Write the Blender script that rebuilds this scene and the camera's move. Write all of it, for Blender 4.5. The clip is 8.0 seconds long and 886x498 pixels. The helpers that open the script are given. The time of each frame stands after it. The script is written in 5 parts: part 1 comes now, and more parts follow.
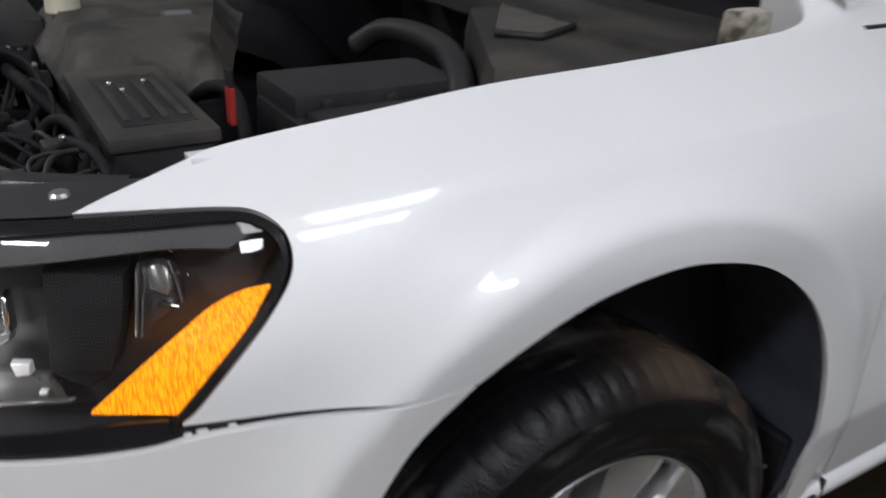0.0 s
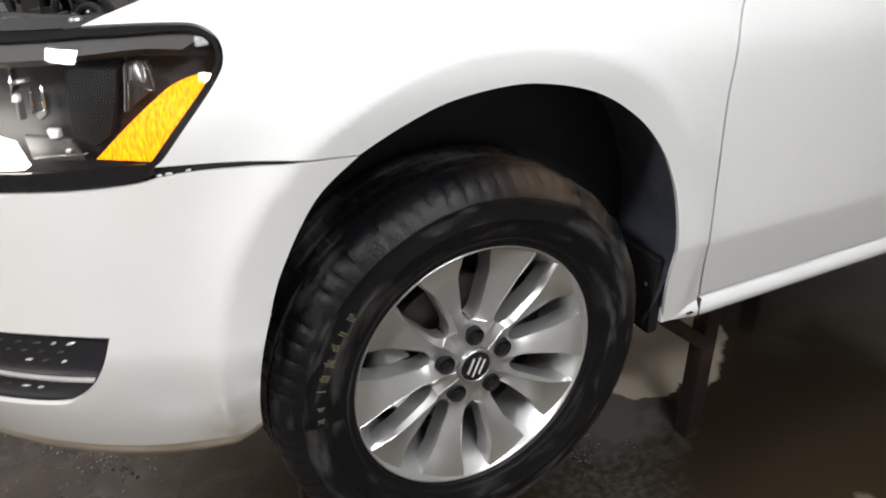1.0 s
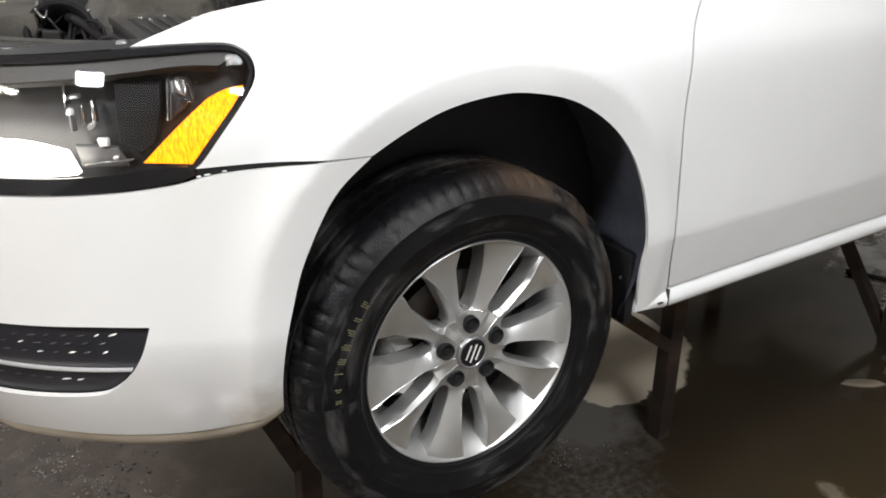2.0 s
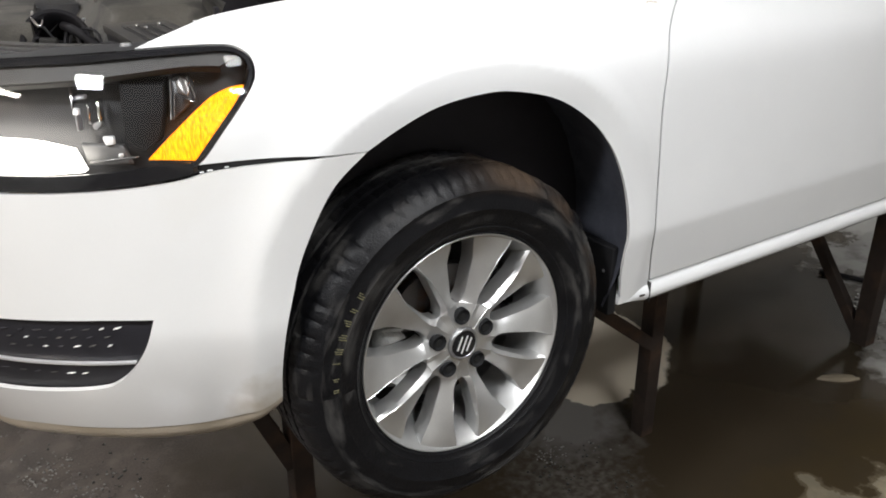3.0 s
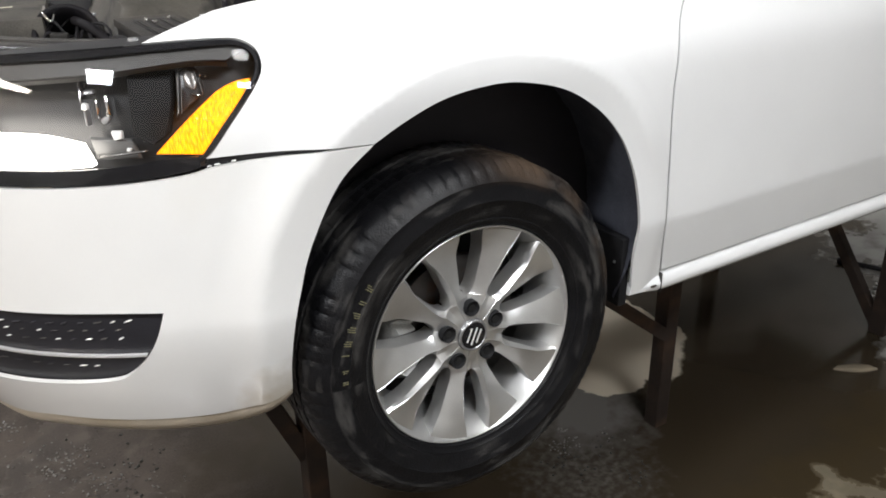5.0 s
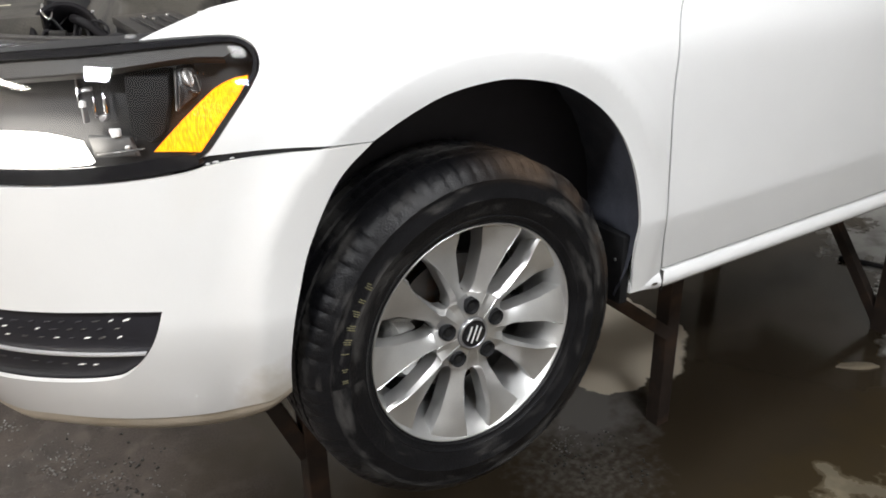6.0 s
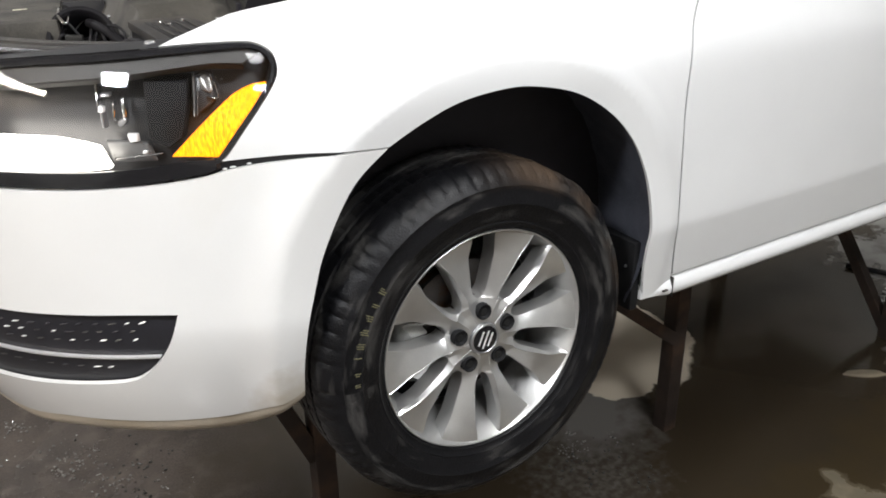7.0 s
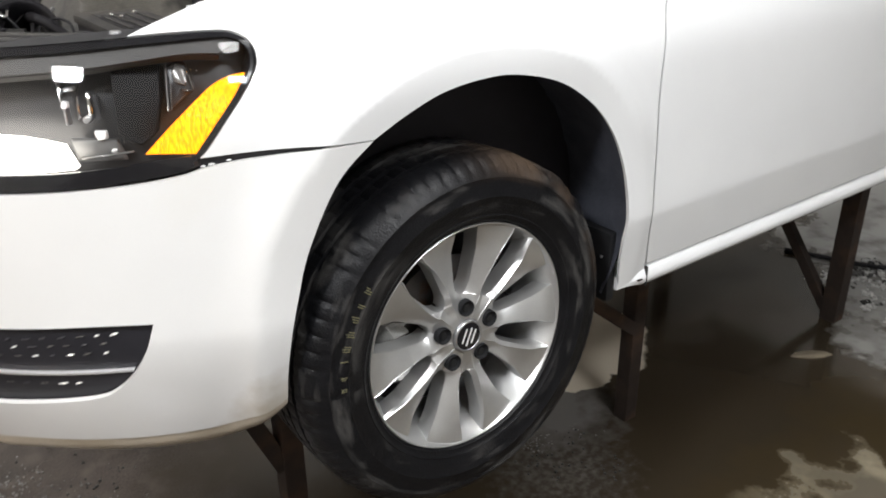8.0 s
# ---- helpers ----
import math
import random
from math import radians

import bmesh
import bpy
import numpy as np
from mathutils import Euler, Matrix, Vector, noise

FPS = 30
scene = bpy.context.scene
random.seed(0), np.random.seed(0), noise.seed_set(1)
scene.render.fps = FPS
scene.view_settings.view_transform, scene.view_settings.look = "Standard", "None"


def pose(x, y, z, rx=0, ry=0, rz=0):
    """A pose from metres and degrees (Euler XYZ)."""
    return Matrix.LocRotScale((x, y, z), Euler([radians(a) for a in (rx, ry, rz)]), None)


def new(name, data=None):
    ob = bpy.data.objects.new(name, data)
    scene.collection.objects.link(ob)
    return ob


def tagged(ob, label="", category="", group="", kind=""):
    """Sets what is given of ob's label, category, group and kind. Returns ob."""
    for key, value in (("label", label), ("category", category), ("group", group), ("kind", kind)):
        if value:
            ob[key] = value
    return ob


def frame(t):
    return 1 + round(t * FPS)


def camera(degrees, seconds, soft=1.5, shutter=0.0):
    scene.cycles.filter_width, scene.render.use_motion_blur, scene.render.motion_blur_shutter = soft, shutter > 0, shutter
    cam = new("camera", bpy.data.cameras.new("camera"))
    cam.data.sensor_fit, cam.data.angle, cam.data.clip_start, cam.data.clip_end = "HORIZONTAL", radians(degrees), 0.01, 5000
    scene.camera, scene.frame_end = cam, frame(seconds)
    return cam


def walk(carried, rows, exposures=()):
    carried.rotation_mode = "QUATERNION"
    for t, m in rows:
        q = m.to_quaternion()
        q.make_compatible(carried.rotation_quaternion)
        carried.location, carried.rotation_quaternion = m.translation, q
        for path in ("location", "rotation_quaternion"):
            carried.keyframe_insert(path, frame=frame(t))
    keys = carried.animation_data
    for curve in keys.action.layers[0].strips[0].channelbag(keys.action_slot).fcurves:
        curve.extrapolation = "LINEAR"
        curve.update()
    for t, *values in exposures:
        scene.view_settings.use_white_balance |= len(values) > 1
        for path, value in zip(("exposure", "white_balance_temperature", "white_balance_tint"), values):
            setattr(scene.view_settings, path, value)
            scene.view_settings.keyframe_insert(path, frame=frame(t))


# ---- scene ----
import mathutils.geometry

# ---------- camera ----------
cam = camera(56.8, 8.0, soft=1.8, shutter=0.5)
ROWS = [
    (0.0, -0.5696, -0.5197, 1.8487, 63.809, -2.664, -31.73),
    (0.3, -0.5818, -0.668, 1.8351, 66.358, -1.063, -31.823),
    (0.5, -0.5677, -0.7685, 1.8437, 63.972, -0.982, -29.961),
    (0.8, -0.5793, -0.8887, 1.8194, 61.839, -1.188, -29.649),
    (1.0, -0.5861, -0.9650, 1.8092, 62.072, -0.406, -28.163),
    (1.2, -0.6179, -1.0109, 1.7904, 63.801, -0.416, -28.380),
    (1.5, -0.6403, -1.0627, 1.8148, 65.200, -0.796, -27.863),
    (1.7, -0.6774, -1.0712, 1.8101, 64.891, -0.263, -29.797),
    (3.0, -0.7820, -1.1225, 1.7924, 66.154, 0.258, -33.325),
    (3.5, -0.7714, -1.1406, 1.7893, 65.930, 0.862, -32.566),
    (4.0, -0.7681, -1.1407, 1.7901, 66.027, 1.133, -32.495),
    (4.5, -0.7706, -1.1342, 1.7958, 65.630, 0.956, -32.390),
    (6.0, -0.7633, -1.1260, 1.7908, 65.378, 1.131, -32.309),
    (6.5, -0.7738, -1.1241, 1.7903, 65.633, 1.035, -32.248),
    (7.0, -0.7801, -1.1229, 1.7974, 65.649, 0.869, -31.890),
    (7.5, -0.8131, -1.1087, 1.7873, 65.934, 0.993, -33.044),
    (7.8, -0.8352, -1.0842, 1.7854, 65.638, -0.440, -35.427),
    (8.0, -0.8353, -1.0357, 1.7743, 65.496, 0.584, -37.171),
]
EXPOSURE = [(0.0, -1.06, 6200, 13), (0.3, -0.98, 6250, 13), (0.5, -0.86, 6350, 11), (0.8, -0.60, 6550, 10), (1.2, -0.15, 6600, 10), (3.0, -0.17, 6550, 10), (8.0, -0.06, 6550, 10)]   # seconds, stops, kelvin, tint
walk(cam, [(t, pose(x, y, z, rx, ry, rz)) for t, x, y, z, rx, ry, rz in ROWS], EXPOSURE)

# ---------- world and lamps ----------
world = bpy.data.worlds.new("world")
scene.world = world
world.use_nodes = True
world.node_tree.nodes["Background"].inputs[0].default_value = (0.5, 0.55, 0.6, 1)
world.node_tree.nodes["Background"].inputs[1].default_value = 0.02

ROOM = (-4.5, 6.5, -4.2, 4.6, 3.6)   # x0, x1, y0, y1, height
# last four are unseen fill, added; the warm one lifts the bumper
LAMPS = [(0.18, -1.10, 0.90, 0.80, 27, 0), (0.05, -2.42, 1.05, 0.36, 92, 0), (-2.5, -0.95, 0.44, 0.40, 100, 42), (-4.0, 0.2, 0.32, 1.2, 90, 0), (-1.8, 3.4, 1.2, 0.32, 62, 0),
         (2.2, 3.6, 1.2, 0.32, 40, 0), (5.2, 1.7, 1.2, 0.32, 36, 0)]   # x, y, length, width, watts, turn

# ---------- materials ----------
def material(name, base, rough=0.5, metal=0.0, var=0.15, scale=30.0, fine=400.0, bump=0.0, second=None, second_scale=4.0,
             second_cut=(0.5, 0.65), coat=0.0, spec=0.5, rough_var=0.0, coords="Object"):
    m = bpy.data.materials.new(name)
    m.use_nodes = True
    nt = m.node_tree
    b = nt.nodes["Principled BSDF"]
    tc = nt.nodes.new("ShaderNodeTexCoord")
    n1 = nt.nodes.new("ShaderNodeTexNoise")
    n1.inputs["Scale"].default_value, n1.inputs["Detail"].default_value = scale, 6
    nt.links.new(tc.outputs[coords], n1.inputs["Vector"])
    n2 = nt.nodes.new("ShaderNodeTexNoise")
    n2.inputs["Scale"].default_value, n2.inputs["Detail"].default_value = fine, 3
    nt.links.new(tc.outputs[coords], n2.inputs["Vector"])
    add = nt.nodes.new("ShaderNodeMath")
    add.operation = "ADD"
    nt.links.new(n1.outputs["Fac"], add.inputs[0])
    nt.links.new(n2.outputs["Fac"], add.inputs[1])
    ramp = nt.nodes.new("ShaderNodeMapRange")
    ramp.inputs["From Min"].default_value, ramp.inputs["From Max"].default_value = 0.6, 1.4
    ramp.inputs["To Min"].default_value, ramp.inputs["To Max"].default_value = 1 - var, 1 + var
    nt.links.new(add.outputs[0], ramp.inputs["Value"])
    mul = nt.nodes.new("ShaderNodeVectorMath")
    mul.operation = "SCALE"
    mul.inputs[0].default_value = base
    nt.links.new(ramp.outputs[0], mul.inputs["Scale"])
    colour = mul.outputs[0]
    if second:
        n3 = nt.nodes.new("ShaderNodeTexNoise")
        n3.inputs["Scale"].default_value, n3.inputs["Detail"].default_value = second_scale, 8
        nt.links.new(tc.outputs[coords], n3.inputs["Vector"])
        cut = nt.nodes.new("ShaderNodeMapRange")
        cut.inputs["From Min"].default_value, cut.inputs["From Max"].default_value = second_cut
        nt.links.new(n3.outputs["Fac"], cut.inputs["Value"])
        mix = nt.nodes.new("ShaderNodeMix")
        mix.data_type = "RGBA"
        nt.links.new(cut.outputs[0], mix.inputs["Factor"])
        nt.links.new(colour, mix.inputs["A"])
        mix.inputs["B"].default_value = (*second, 1)
        colour = mix.outputs["Result"]
    nt.links.new(colour, b.inputs["Base Color"])
    b.inputs["Roughness"].default_value, b.inputs["Metallic"].default_value = rough, metal
    b.inputs["Specular IOR Level"].default_value = spec
    if rough_var:
        rr = nt.nodes.new("ShaderNodeMapRange")
        rr.inputs["From Min"].default_value, rr.inputs["From Max"].default_value = 0.35, 0.65
        rr.inputs["To Min"].default_value, rr.inputs["To Max"].default_value = rough - rough_var, rough + rough_var
        nt.links.new(n1.outputs["Fac"], rr.inputs["Value"])
        nt.links.new(rr.outputs[0], b.inputs["Roughness"])
    if coat:
        b.inputs["Coat Weight"].default_value, b.inputs["Coat Roughness"].default_value = coat, 0.04
    if bump:
        bp = nt.nodes.new("ShaderNodeBump")
        bp.inputs["Strength"].default_value, bp.inputs["Distance"].default_value = bump, 0.002
        nt.links.new(add.outputs[0], bp.inputs["Height"])
        nt.links.new(bp.outputs[0], b.inputs["Normal"])
    return m


def glowing(name, colour, strength, base=(0.8, 0.8, 0.8), rough=0.4):
    m = material(name, base, rough, var=0.05)
    b = m.node_tree.nodes["Principled BSDF"]
    b.inputs["Emission Color"].default_value, b.inputs["Emission Strength"].default_value = (*colour, 1), strength
    return m


def clear(name, tint=(1, 1, 1), rough=0.02):
    m = bpy.data.materials.new(name)
    m.use_nodes = True
    nt = m.node_tree
    nt.nodes.clear()
    out = nt.nodes.new("ShaderNodeOutputMaterial")
    mix = nt.nodes.new("ShaderNodeMixShader")
    tr = nt.nodes.new("ShaderNodeBsdfTransparent")
    tr.inputs[0].default_value = (*tint, 1)
    gl = nt.nodes.new("ShaderNodeBsdfGlossy")
    gl.inputs["Roughness"].default_value = rough
    fr = nt.nodes.new("ShaderNodeFresnel")
    fr.inputs[0].default_value = 1.5
    nt.links.new(fr.outputs[0], mix.inputs[0])
    nt.links.new(tr.outputs[0], mix.inputs[1])
    nt.links.new(gl.outputs[0], mix.inputs[2])
    nt.links.new(mix.outputs[0], out.inputs[0])
    return m


PAINT = material("white_paint", (0.79, 0.795, 0.80), 0.32, var=0.03, scale=6, fine=900, coat=1.0, second=(0.70, 0.68, 0.62), second_scale=3.0, second_cut=(0.62, 0.95))
PAINT_DIRTY = material("dusty_white_paint", (0.44, 0.38, 0.30), 0.55, var=0.18, scale=14, coat=0.2, second=(0.33, 0.27, 0.19), second_scale=9, second_cut=(0.5, 0.75))


def stained_paint():
    m = material("stained_white_paint", (0.79, 0.79, 0.785), 0.32, var=0.03, scale=6, fine=900, coat=1.0, second=(0.70, 0.67, 0.61), second_scale=3.0, second_cut=(0.60, 0.95))
    nt = m.node_tree
    b = nt.nodes["Principled BSDF"]
    tc = nt.nodes["Texture Coordinate"]
    far = nt.nodes.new("ShaderNodeVectorMath")
    far.operation = "DISTANCE"
    nt.links.new(tc.outputs["Object"], far.inputs[0])
    far.inputs[1].default_value = (-0.375, 0.02, 0.955)
    spots = nt.nodes.new("ShaderNodeTexNoise")
    spots.inputs["Scale"].default_value, spots.inputs["Detail"].default_value = 22.0, 8.0
    nt.links.new(tc.outputs["Object"], spots.inputs["Vector"])
    add = nt.nodes.new("ShaderNodeMath")
    add.operation = "MULTIPLY_ADD"
    nt.links.new(spots.outputs["Fac"], add.inputs[0])
    add.inputs[1].default_value = 0.16
    nt.links.new(far.outputs["Value"], add.inputs[2])
    cut = nt.nodes.new("ShaderNodeMapRange")
    cut.inputs["From Min"].default_value, cut.inputs["From Max"].default_value = 0.195, 0.09
    cut.inputs["To Max"].default_value = 0.80
    nt.links.new(add.outputs[0], cut.inputs["Value"])
    mix = nt.nodes.new("ShaderNodeMix")
    mix.data_type = "RGBA"
    nt.links.new(cut.outputs[0], mix.inputs["Factor"])
    nt.links.new(b.inputs["Base Color"].links[0].from_socket, mix.inputs["A"])
    mix.inputs["B"].default_value = (0.46, 0.40, 0.30, 1)
    nt.links.new(mix.outputs["Result"], b.inputs["Base Color"])
    return m


BUMPER_PAINT = stained_paint()
BLACK_GLOSS = material("black_gloss", (0.012, 0.012, 0.014), 0.12, var=0.2)
BLACK_PLASTIC = material("black_plastic", (0.022, 0.022, 0.025), 0.5, var=0.25, bump=0.15)
GRILLE_BLACK = material("grille_black", (0.015, 0.015, 0.020), 0.5, var=0.2)
WEB_BLACK = material("web_black", (0.026, 0.026, 0.033), 0.45, var=0.3)
LINER = material("wheel_liner_felt", (0.066, 0.070, 0.090), 0.85, var=0.45, scale=18, bump=0.5)
LAMP_BOWL = material("lamp_bowl", (0.038, 0.038, 0.040), 0.36, 0.15, var=0.1)
REFLECTOR = material("bright_reflector", (0.9, 0.9, 0.9), 0.3, 0.35, var=0.05)
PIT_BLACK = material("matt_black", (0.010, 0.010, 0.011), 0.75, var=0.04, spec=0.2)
CAST = material("cast_grey_metal", (0.40, 0.40, 0.39), 0.45, 0.35, var=0.3, scale=40, bump=0.3)
SMOKY = material("smoky_reflector", (0.16, 0.155, 0.15), 0.25, 0.5, var=0.15)
BRIGHT_BAR = material("bright_bar", (0.88, 0.88, 0.90), 0.28, 0.6, var=0.04)
CHROME = material("chrome", (0.85, 0.85, 0.86), 0.08, 1.0, var=0.05)
LEDGE_GREY = material("grey_lamp_plate", (0.12, 0.119, 0.117), 0.42, 0.1, var=0.12)
SHROUD = material("dark_grey_shroud", (0.046, 0.044, 0.043), 0.55, var=0.12)
TRIM_GREY = material("grey_trim", (0.045, 0.044, 0.043), 0.35, var=0.1)
SATIN = material("satin_grey", (0.42, 0.42, 0.43), 0.3, 0.8, var=0.1)
ALLOY = material("silver_alloy", (0.62, 0.62, 0.615), 0.33, 0.80, var=0.06, scale=30, coat=0.3)
DISC = material("brake_disc_steel", (0.11, 0.10, 0.095), 0.5, 0.8, var=0.3, second=(0.12, 0.06, 0.03), second_scale=20)
DARK_METAL = material("dark_metal", (0.05, 0.048, 0.045), 0.5, 0.6, var=0.3)
RUST = material("rusty_steel", (0.032, 0.021, 0.016), 0.75, 0.2, var=0.45, scale=16, bump=0.6, second=(0.072, 0.040, 0.025), second_scale=7)
DUSTY = material("dusty_engine_plastic", (0.036, 0.033, 0.031), 0.65, var=0.45, scale=12, bump=0.35, second=(0.066, 0.058, 0.048), second_scale=6)
BEIGE_DUST = material("beige_dusted_plastic", (0.078, 0.071, 0.060), 0.62, var=0.55, scale=14, bump=0.6, second=(0.028, 0.025, 0.022), second_scale=11, second_cut=(0.50, 0.62))
CARRIER = material("worn_gloss_black", (0.022, 0.021, 0.022), 0.24, var=0.4, scale=18, bump=0.25, second=(0.050, 0.046, 0.042), second_scale=7, second_cut=(0.55, 0.8))
DUSTY_LIGHT = material("dusty_grey_plastic", (0.095, 0.090, 0.080), 0.6, var=0.3, scale=14)
DUSTY_DARK = material("dusty_dark_plastic", (0.017, 0.016, 0.018), 0.5, var=0.4, scale=14, bump=0.2, second=(0.032, 0.029, 0.027), second_scale=8)
BOLT_BLACK = material("bolt_black", (0.014, 0.014, 0.014), 0.65, 0.1, var=0.3, spec=0.25)
BAY = material("bay_metal", (0.010, 0.008, 0.012), 0.6, var=0.4, bump=0.3)
HOSE = material("black_rubber_hose", (0.009, 0.008, 0.010), 0.7, var=0.5, scale=20, bump=0.4, spec=0.25, second=(0.018, 0.016, 0.015), second_scale=18, second_cut=(0.55, 0.75))
RED = material("red_plastic", (0.36, 0.03, 0.025), 0.4, var=0.1)
BEIGE = material("beige_plastic", (0.55, 0.47, 0.36), 0.5, var=0.1, second=(0.33, 0.26, 0.18), second_scale=5)
HINGE_CREAM = material("dirty_cream_paint", (0.42, 0.39, 0.32), 0.5, var=0.3, scale=30, second=(0.08, 0.07, 0.06), second_scale=25, second_cut=(0.5, 0.62))
DRY_DISC = material("dry_floor_beige", (0.20, 0.165, 0.115), 0.7, var=0.35, scale=30, bump=0.3)
CREAM = material("cream_plastic", (0.70, 0.66, 0.52), 0.45, var=0.1)
YELLOW_CHALK = material("yellow_chalk", (0.16, 0.145, 0.07), 0.9, var=0.4, scale=120, second=(0.05, 0.05, 0.04), second_scale=180, second_cut=(0.45, 0.6))
PALE_STONE = material("white_stone", (0.55, 0.54, 0.52), 0.5, var=0.5, scale=40, second=(0.06, 0.055, 0.05), second_scale=14, second_cut=(0.5, 0.6))
STONE = material("pale_stone", (0.20, 0.19, 0.18), 0.12, var=0.5)
WALL = material("plaster_wall", (0.46, 0.445, 0.42), 0.85, var=0.12, scale=3, fine=60, bump=0.3, second=(0.25, 0.22, 0.18), second_scale=1.2, second_cut=(0.52, 0.75))
CEILING = material("ceiling_paint", (0.66, 0.65, 0.62), 0.9, var=0.08, scale=2, fine=40)
DRL = glowing("lit_lamp", (1.0, 0.95, 0.87), 9.0)
TUBE = glowing("lamp_diffuser", (1.0, 0.98, 0.94), 9.0)
LENS = clear("clear_lens")


def amber_material():
    m = material("amber_glow", (0.66, 0.22, 0.004), 0.25, var=0.35, scale=60, fine=500)
    nt = m.node_tree
    b = nt.nodes["Principled BSDF"]
    wave = nt.nodes.new("ShaderNodeTexVoronoi")
    wave.inputs["Scale"].default_value = 560
    tc = nt.nodes["Texture Coordinate"]
    mp = nt.nodes.new("ShaderNodeMapping")
    mp.inputs["Scale"].default_value = (1.0, 1.0, 0.15)
    nt.links.new(tc.outputs["Object"], mp.inputs["Vector"])
    nt.links.new(mp.outputs[0], wave.inputs["Vector"])
    bp = nt.nodes.new("ShaderNodeBump")
    bp.inputs["Strength"].default_value, bp.inputs["Distance"].default_value = 0.9, 0.003
    nt.links.new(wave.outputs["Distance"], bp.inputs["Height"])
    nt.links.new(bp.outputs[0], b.inputs["Normal"])
    # glow put into the amber as emission, strongest at the cell centres
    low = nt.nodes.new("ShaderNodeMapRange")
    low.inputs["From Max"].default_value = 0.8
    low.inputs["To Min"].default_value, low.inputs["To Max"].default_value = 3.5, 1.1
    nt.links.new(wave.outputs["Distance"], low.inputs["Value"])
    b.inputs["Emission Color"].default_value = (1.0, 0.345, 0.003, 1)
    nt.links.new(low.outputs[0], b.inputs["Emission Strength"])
    return m


AMBER = amber_material()


def rubber_material():
    m = material("tyre_rubber", (0.0062, 0.0062, 0.0072), 0.45, var=0.4, scale=25, fine=300, bump=0.5, spec=0.20, rough_var=0.14)
    nt = m.node_tree
    b = nt.nodes["Principled BSDF"]
    tc = nt.nodes["Texture Coordinate"]
    first = b.inputs["Base Color"].links[0].from_socket

    def maths(op, a, c):
        n = nt.nodes.new("ShaderNodeMath")
        n.operation = op
        for i, v in enumerate((a, c)):
            if isinstance(v, float):
                n.inputs[i].default_value = v
            else:
                nt.links.new(v, n.inputs[i])
        return n.outputs[0]

    def span(v, lo, hi):
        n = nt.nodes.new("ShaderNodeMapRange")
        n.inputs["From Min"].default_value, n.inputs["From Max"].default_value = lo, hi
        nt.links.new(v, n.inputs["Value"])
        return n.outputs[0]

    def noise(scale, detail):
        n = nt.nodes.new("ShaderNodeTexNoise")
        n.inputs["Scale"].default_value, n.inputs["Detail"].default_value = scale, detail
        nt.links.new(tc.outputs["Object"], n.inputs["Vector"])
        return n.outputs["Fac"]

    xyz = nt.nodes.new("ShaderNodeSeparateXYZ")
    nt.links.new(tc.outputs["Object"], xyz.inputs[0])
    flat = nt.nodes.new("ShaderNodeCombineXYZ")
    nt.links.new(xyz.outputs[0], flat.inputs[0])
    nt.links.new(xyz.outputs[2], flat.inputs[2])
    ln = nt.nodes.new("ShaderNodeVectorMath")
    ln.operation = "LENGTH"
    nt.links.new(flat.outputs[0], ln.inputs[0])
    radius = ln.outputs["Value"]
    # brown mud caked on one quarter of shoulder and tread, thin grey dust in smears that run round the side
    turn = nt.nodes.new("ShaderNodeMath")
    turn.operation = "ARCTAN2"
    nt.links.new(xyz.outputs[2], turn.inputs[0])
    nt.links.new(xyz.outputs[0], turn.inputs[1])
    polar = nt.nodes.new("ShaderNodeCombineXYZ")
    nt.links.new(maths("MULTIPLY", turn.outputs[0], 0.55), polar.inputs[0])
    nt.links.new(maths("MULTIPLY", radius, 7.0), polar.inputs[1])
    nt.links.new(maths("MULTIPLY", xyz.outputs[1], 4.0), polar.inputs[2])
    smear_noise = nt.nodes.new("ShaderNodeTexNoise")
    smear_noise.inputs["Scale"].default_value, smear_noise.inputs["Detail"].default_value = 5.0, 8.0
    nt.links.new(polar.outputs[0], smear_noise.inputs["Vector"])
    smear = smear_noise.outputs["Fac"]
    quarter = span(maths("ADD", maths("MULTIPLY", xyz.outputs[0], 0.93), maths("MULTIPLY", xyz.outputs[2], 0.36)), 0.08, 0.26)
    clods = maths("ADD", maths("MULTIPLY", span(noise(8.0, 9.0), 0.42, 0.62), quarter), maths("MULTIPLY", span(noise(6.0, 9.0), 0.60, 0.80), 0.5))
    mud = maths("MULTIPLY", span(maths("ADD", radius, maths("MULTIPLY", smear, 0.03)), 0.316, 0.338), clods)
    dust = maths("MULTIPLY", span(smear, 0.52, 0.72), span(radius, 0.232, 0.268))
    colour = first
    for fac, tint in ((dust, (0.062, 0.059, 0.056, 1)), (mud, (0.070, 0.047, 0.031, 1))):
        mix = nt.nodes.new("ShaderNodeMix")
        mix.data_type = "RGBA"
        nt.links.new(fac, mix.inputs["Factor"])
        nt.links.new(colour, mix.inputs["A"])
        mix.inputs["B"].default_value = tint
        colour = mix.outputs["Result"]
    nt.links.new(colour, b.inputs["Base Color"])
    rough = maths("ADD", span(maths("ADD", mud, dust), 0.0, 1.6), 0.36)
    nt.links.new(rough, b.inputs["Roughness"])
    return m


RUBBER = rubber_material()


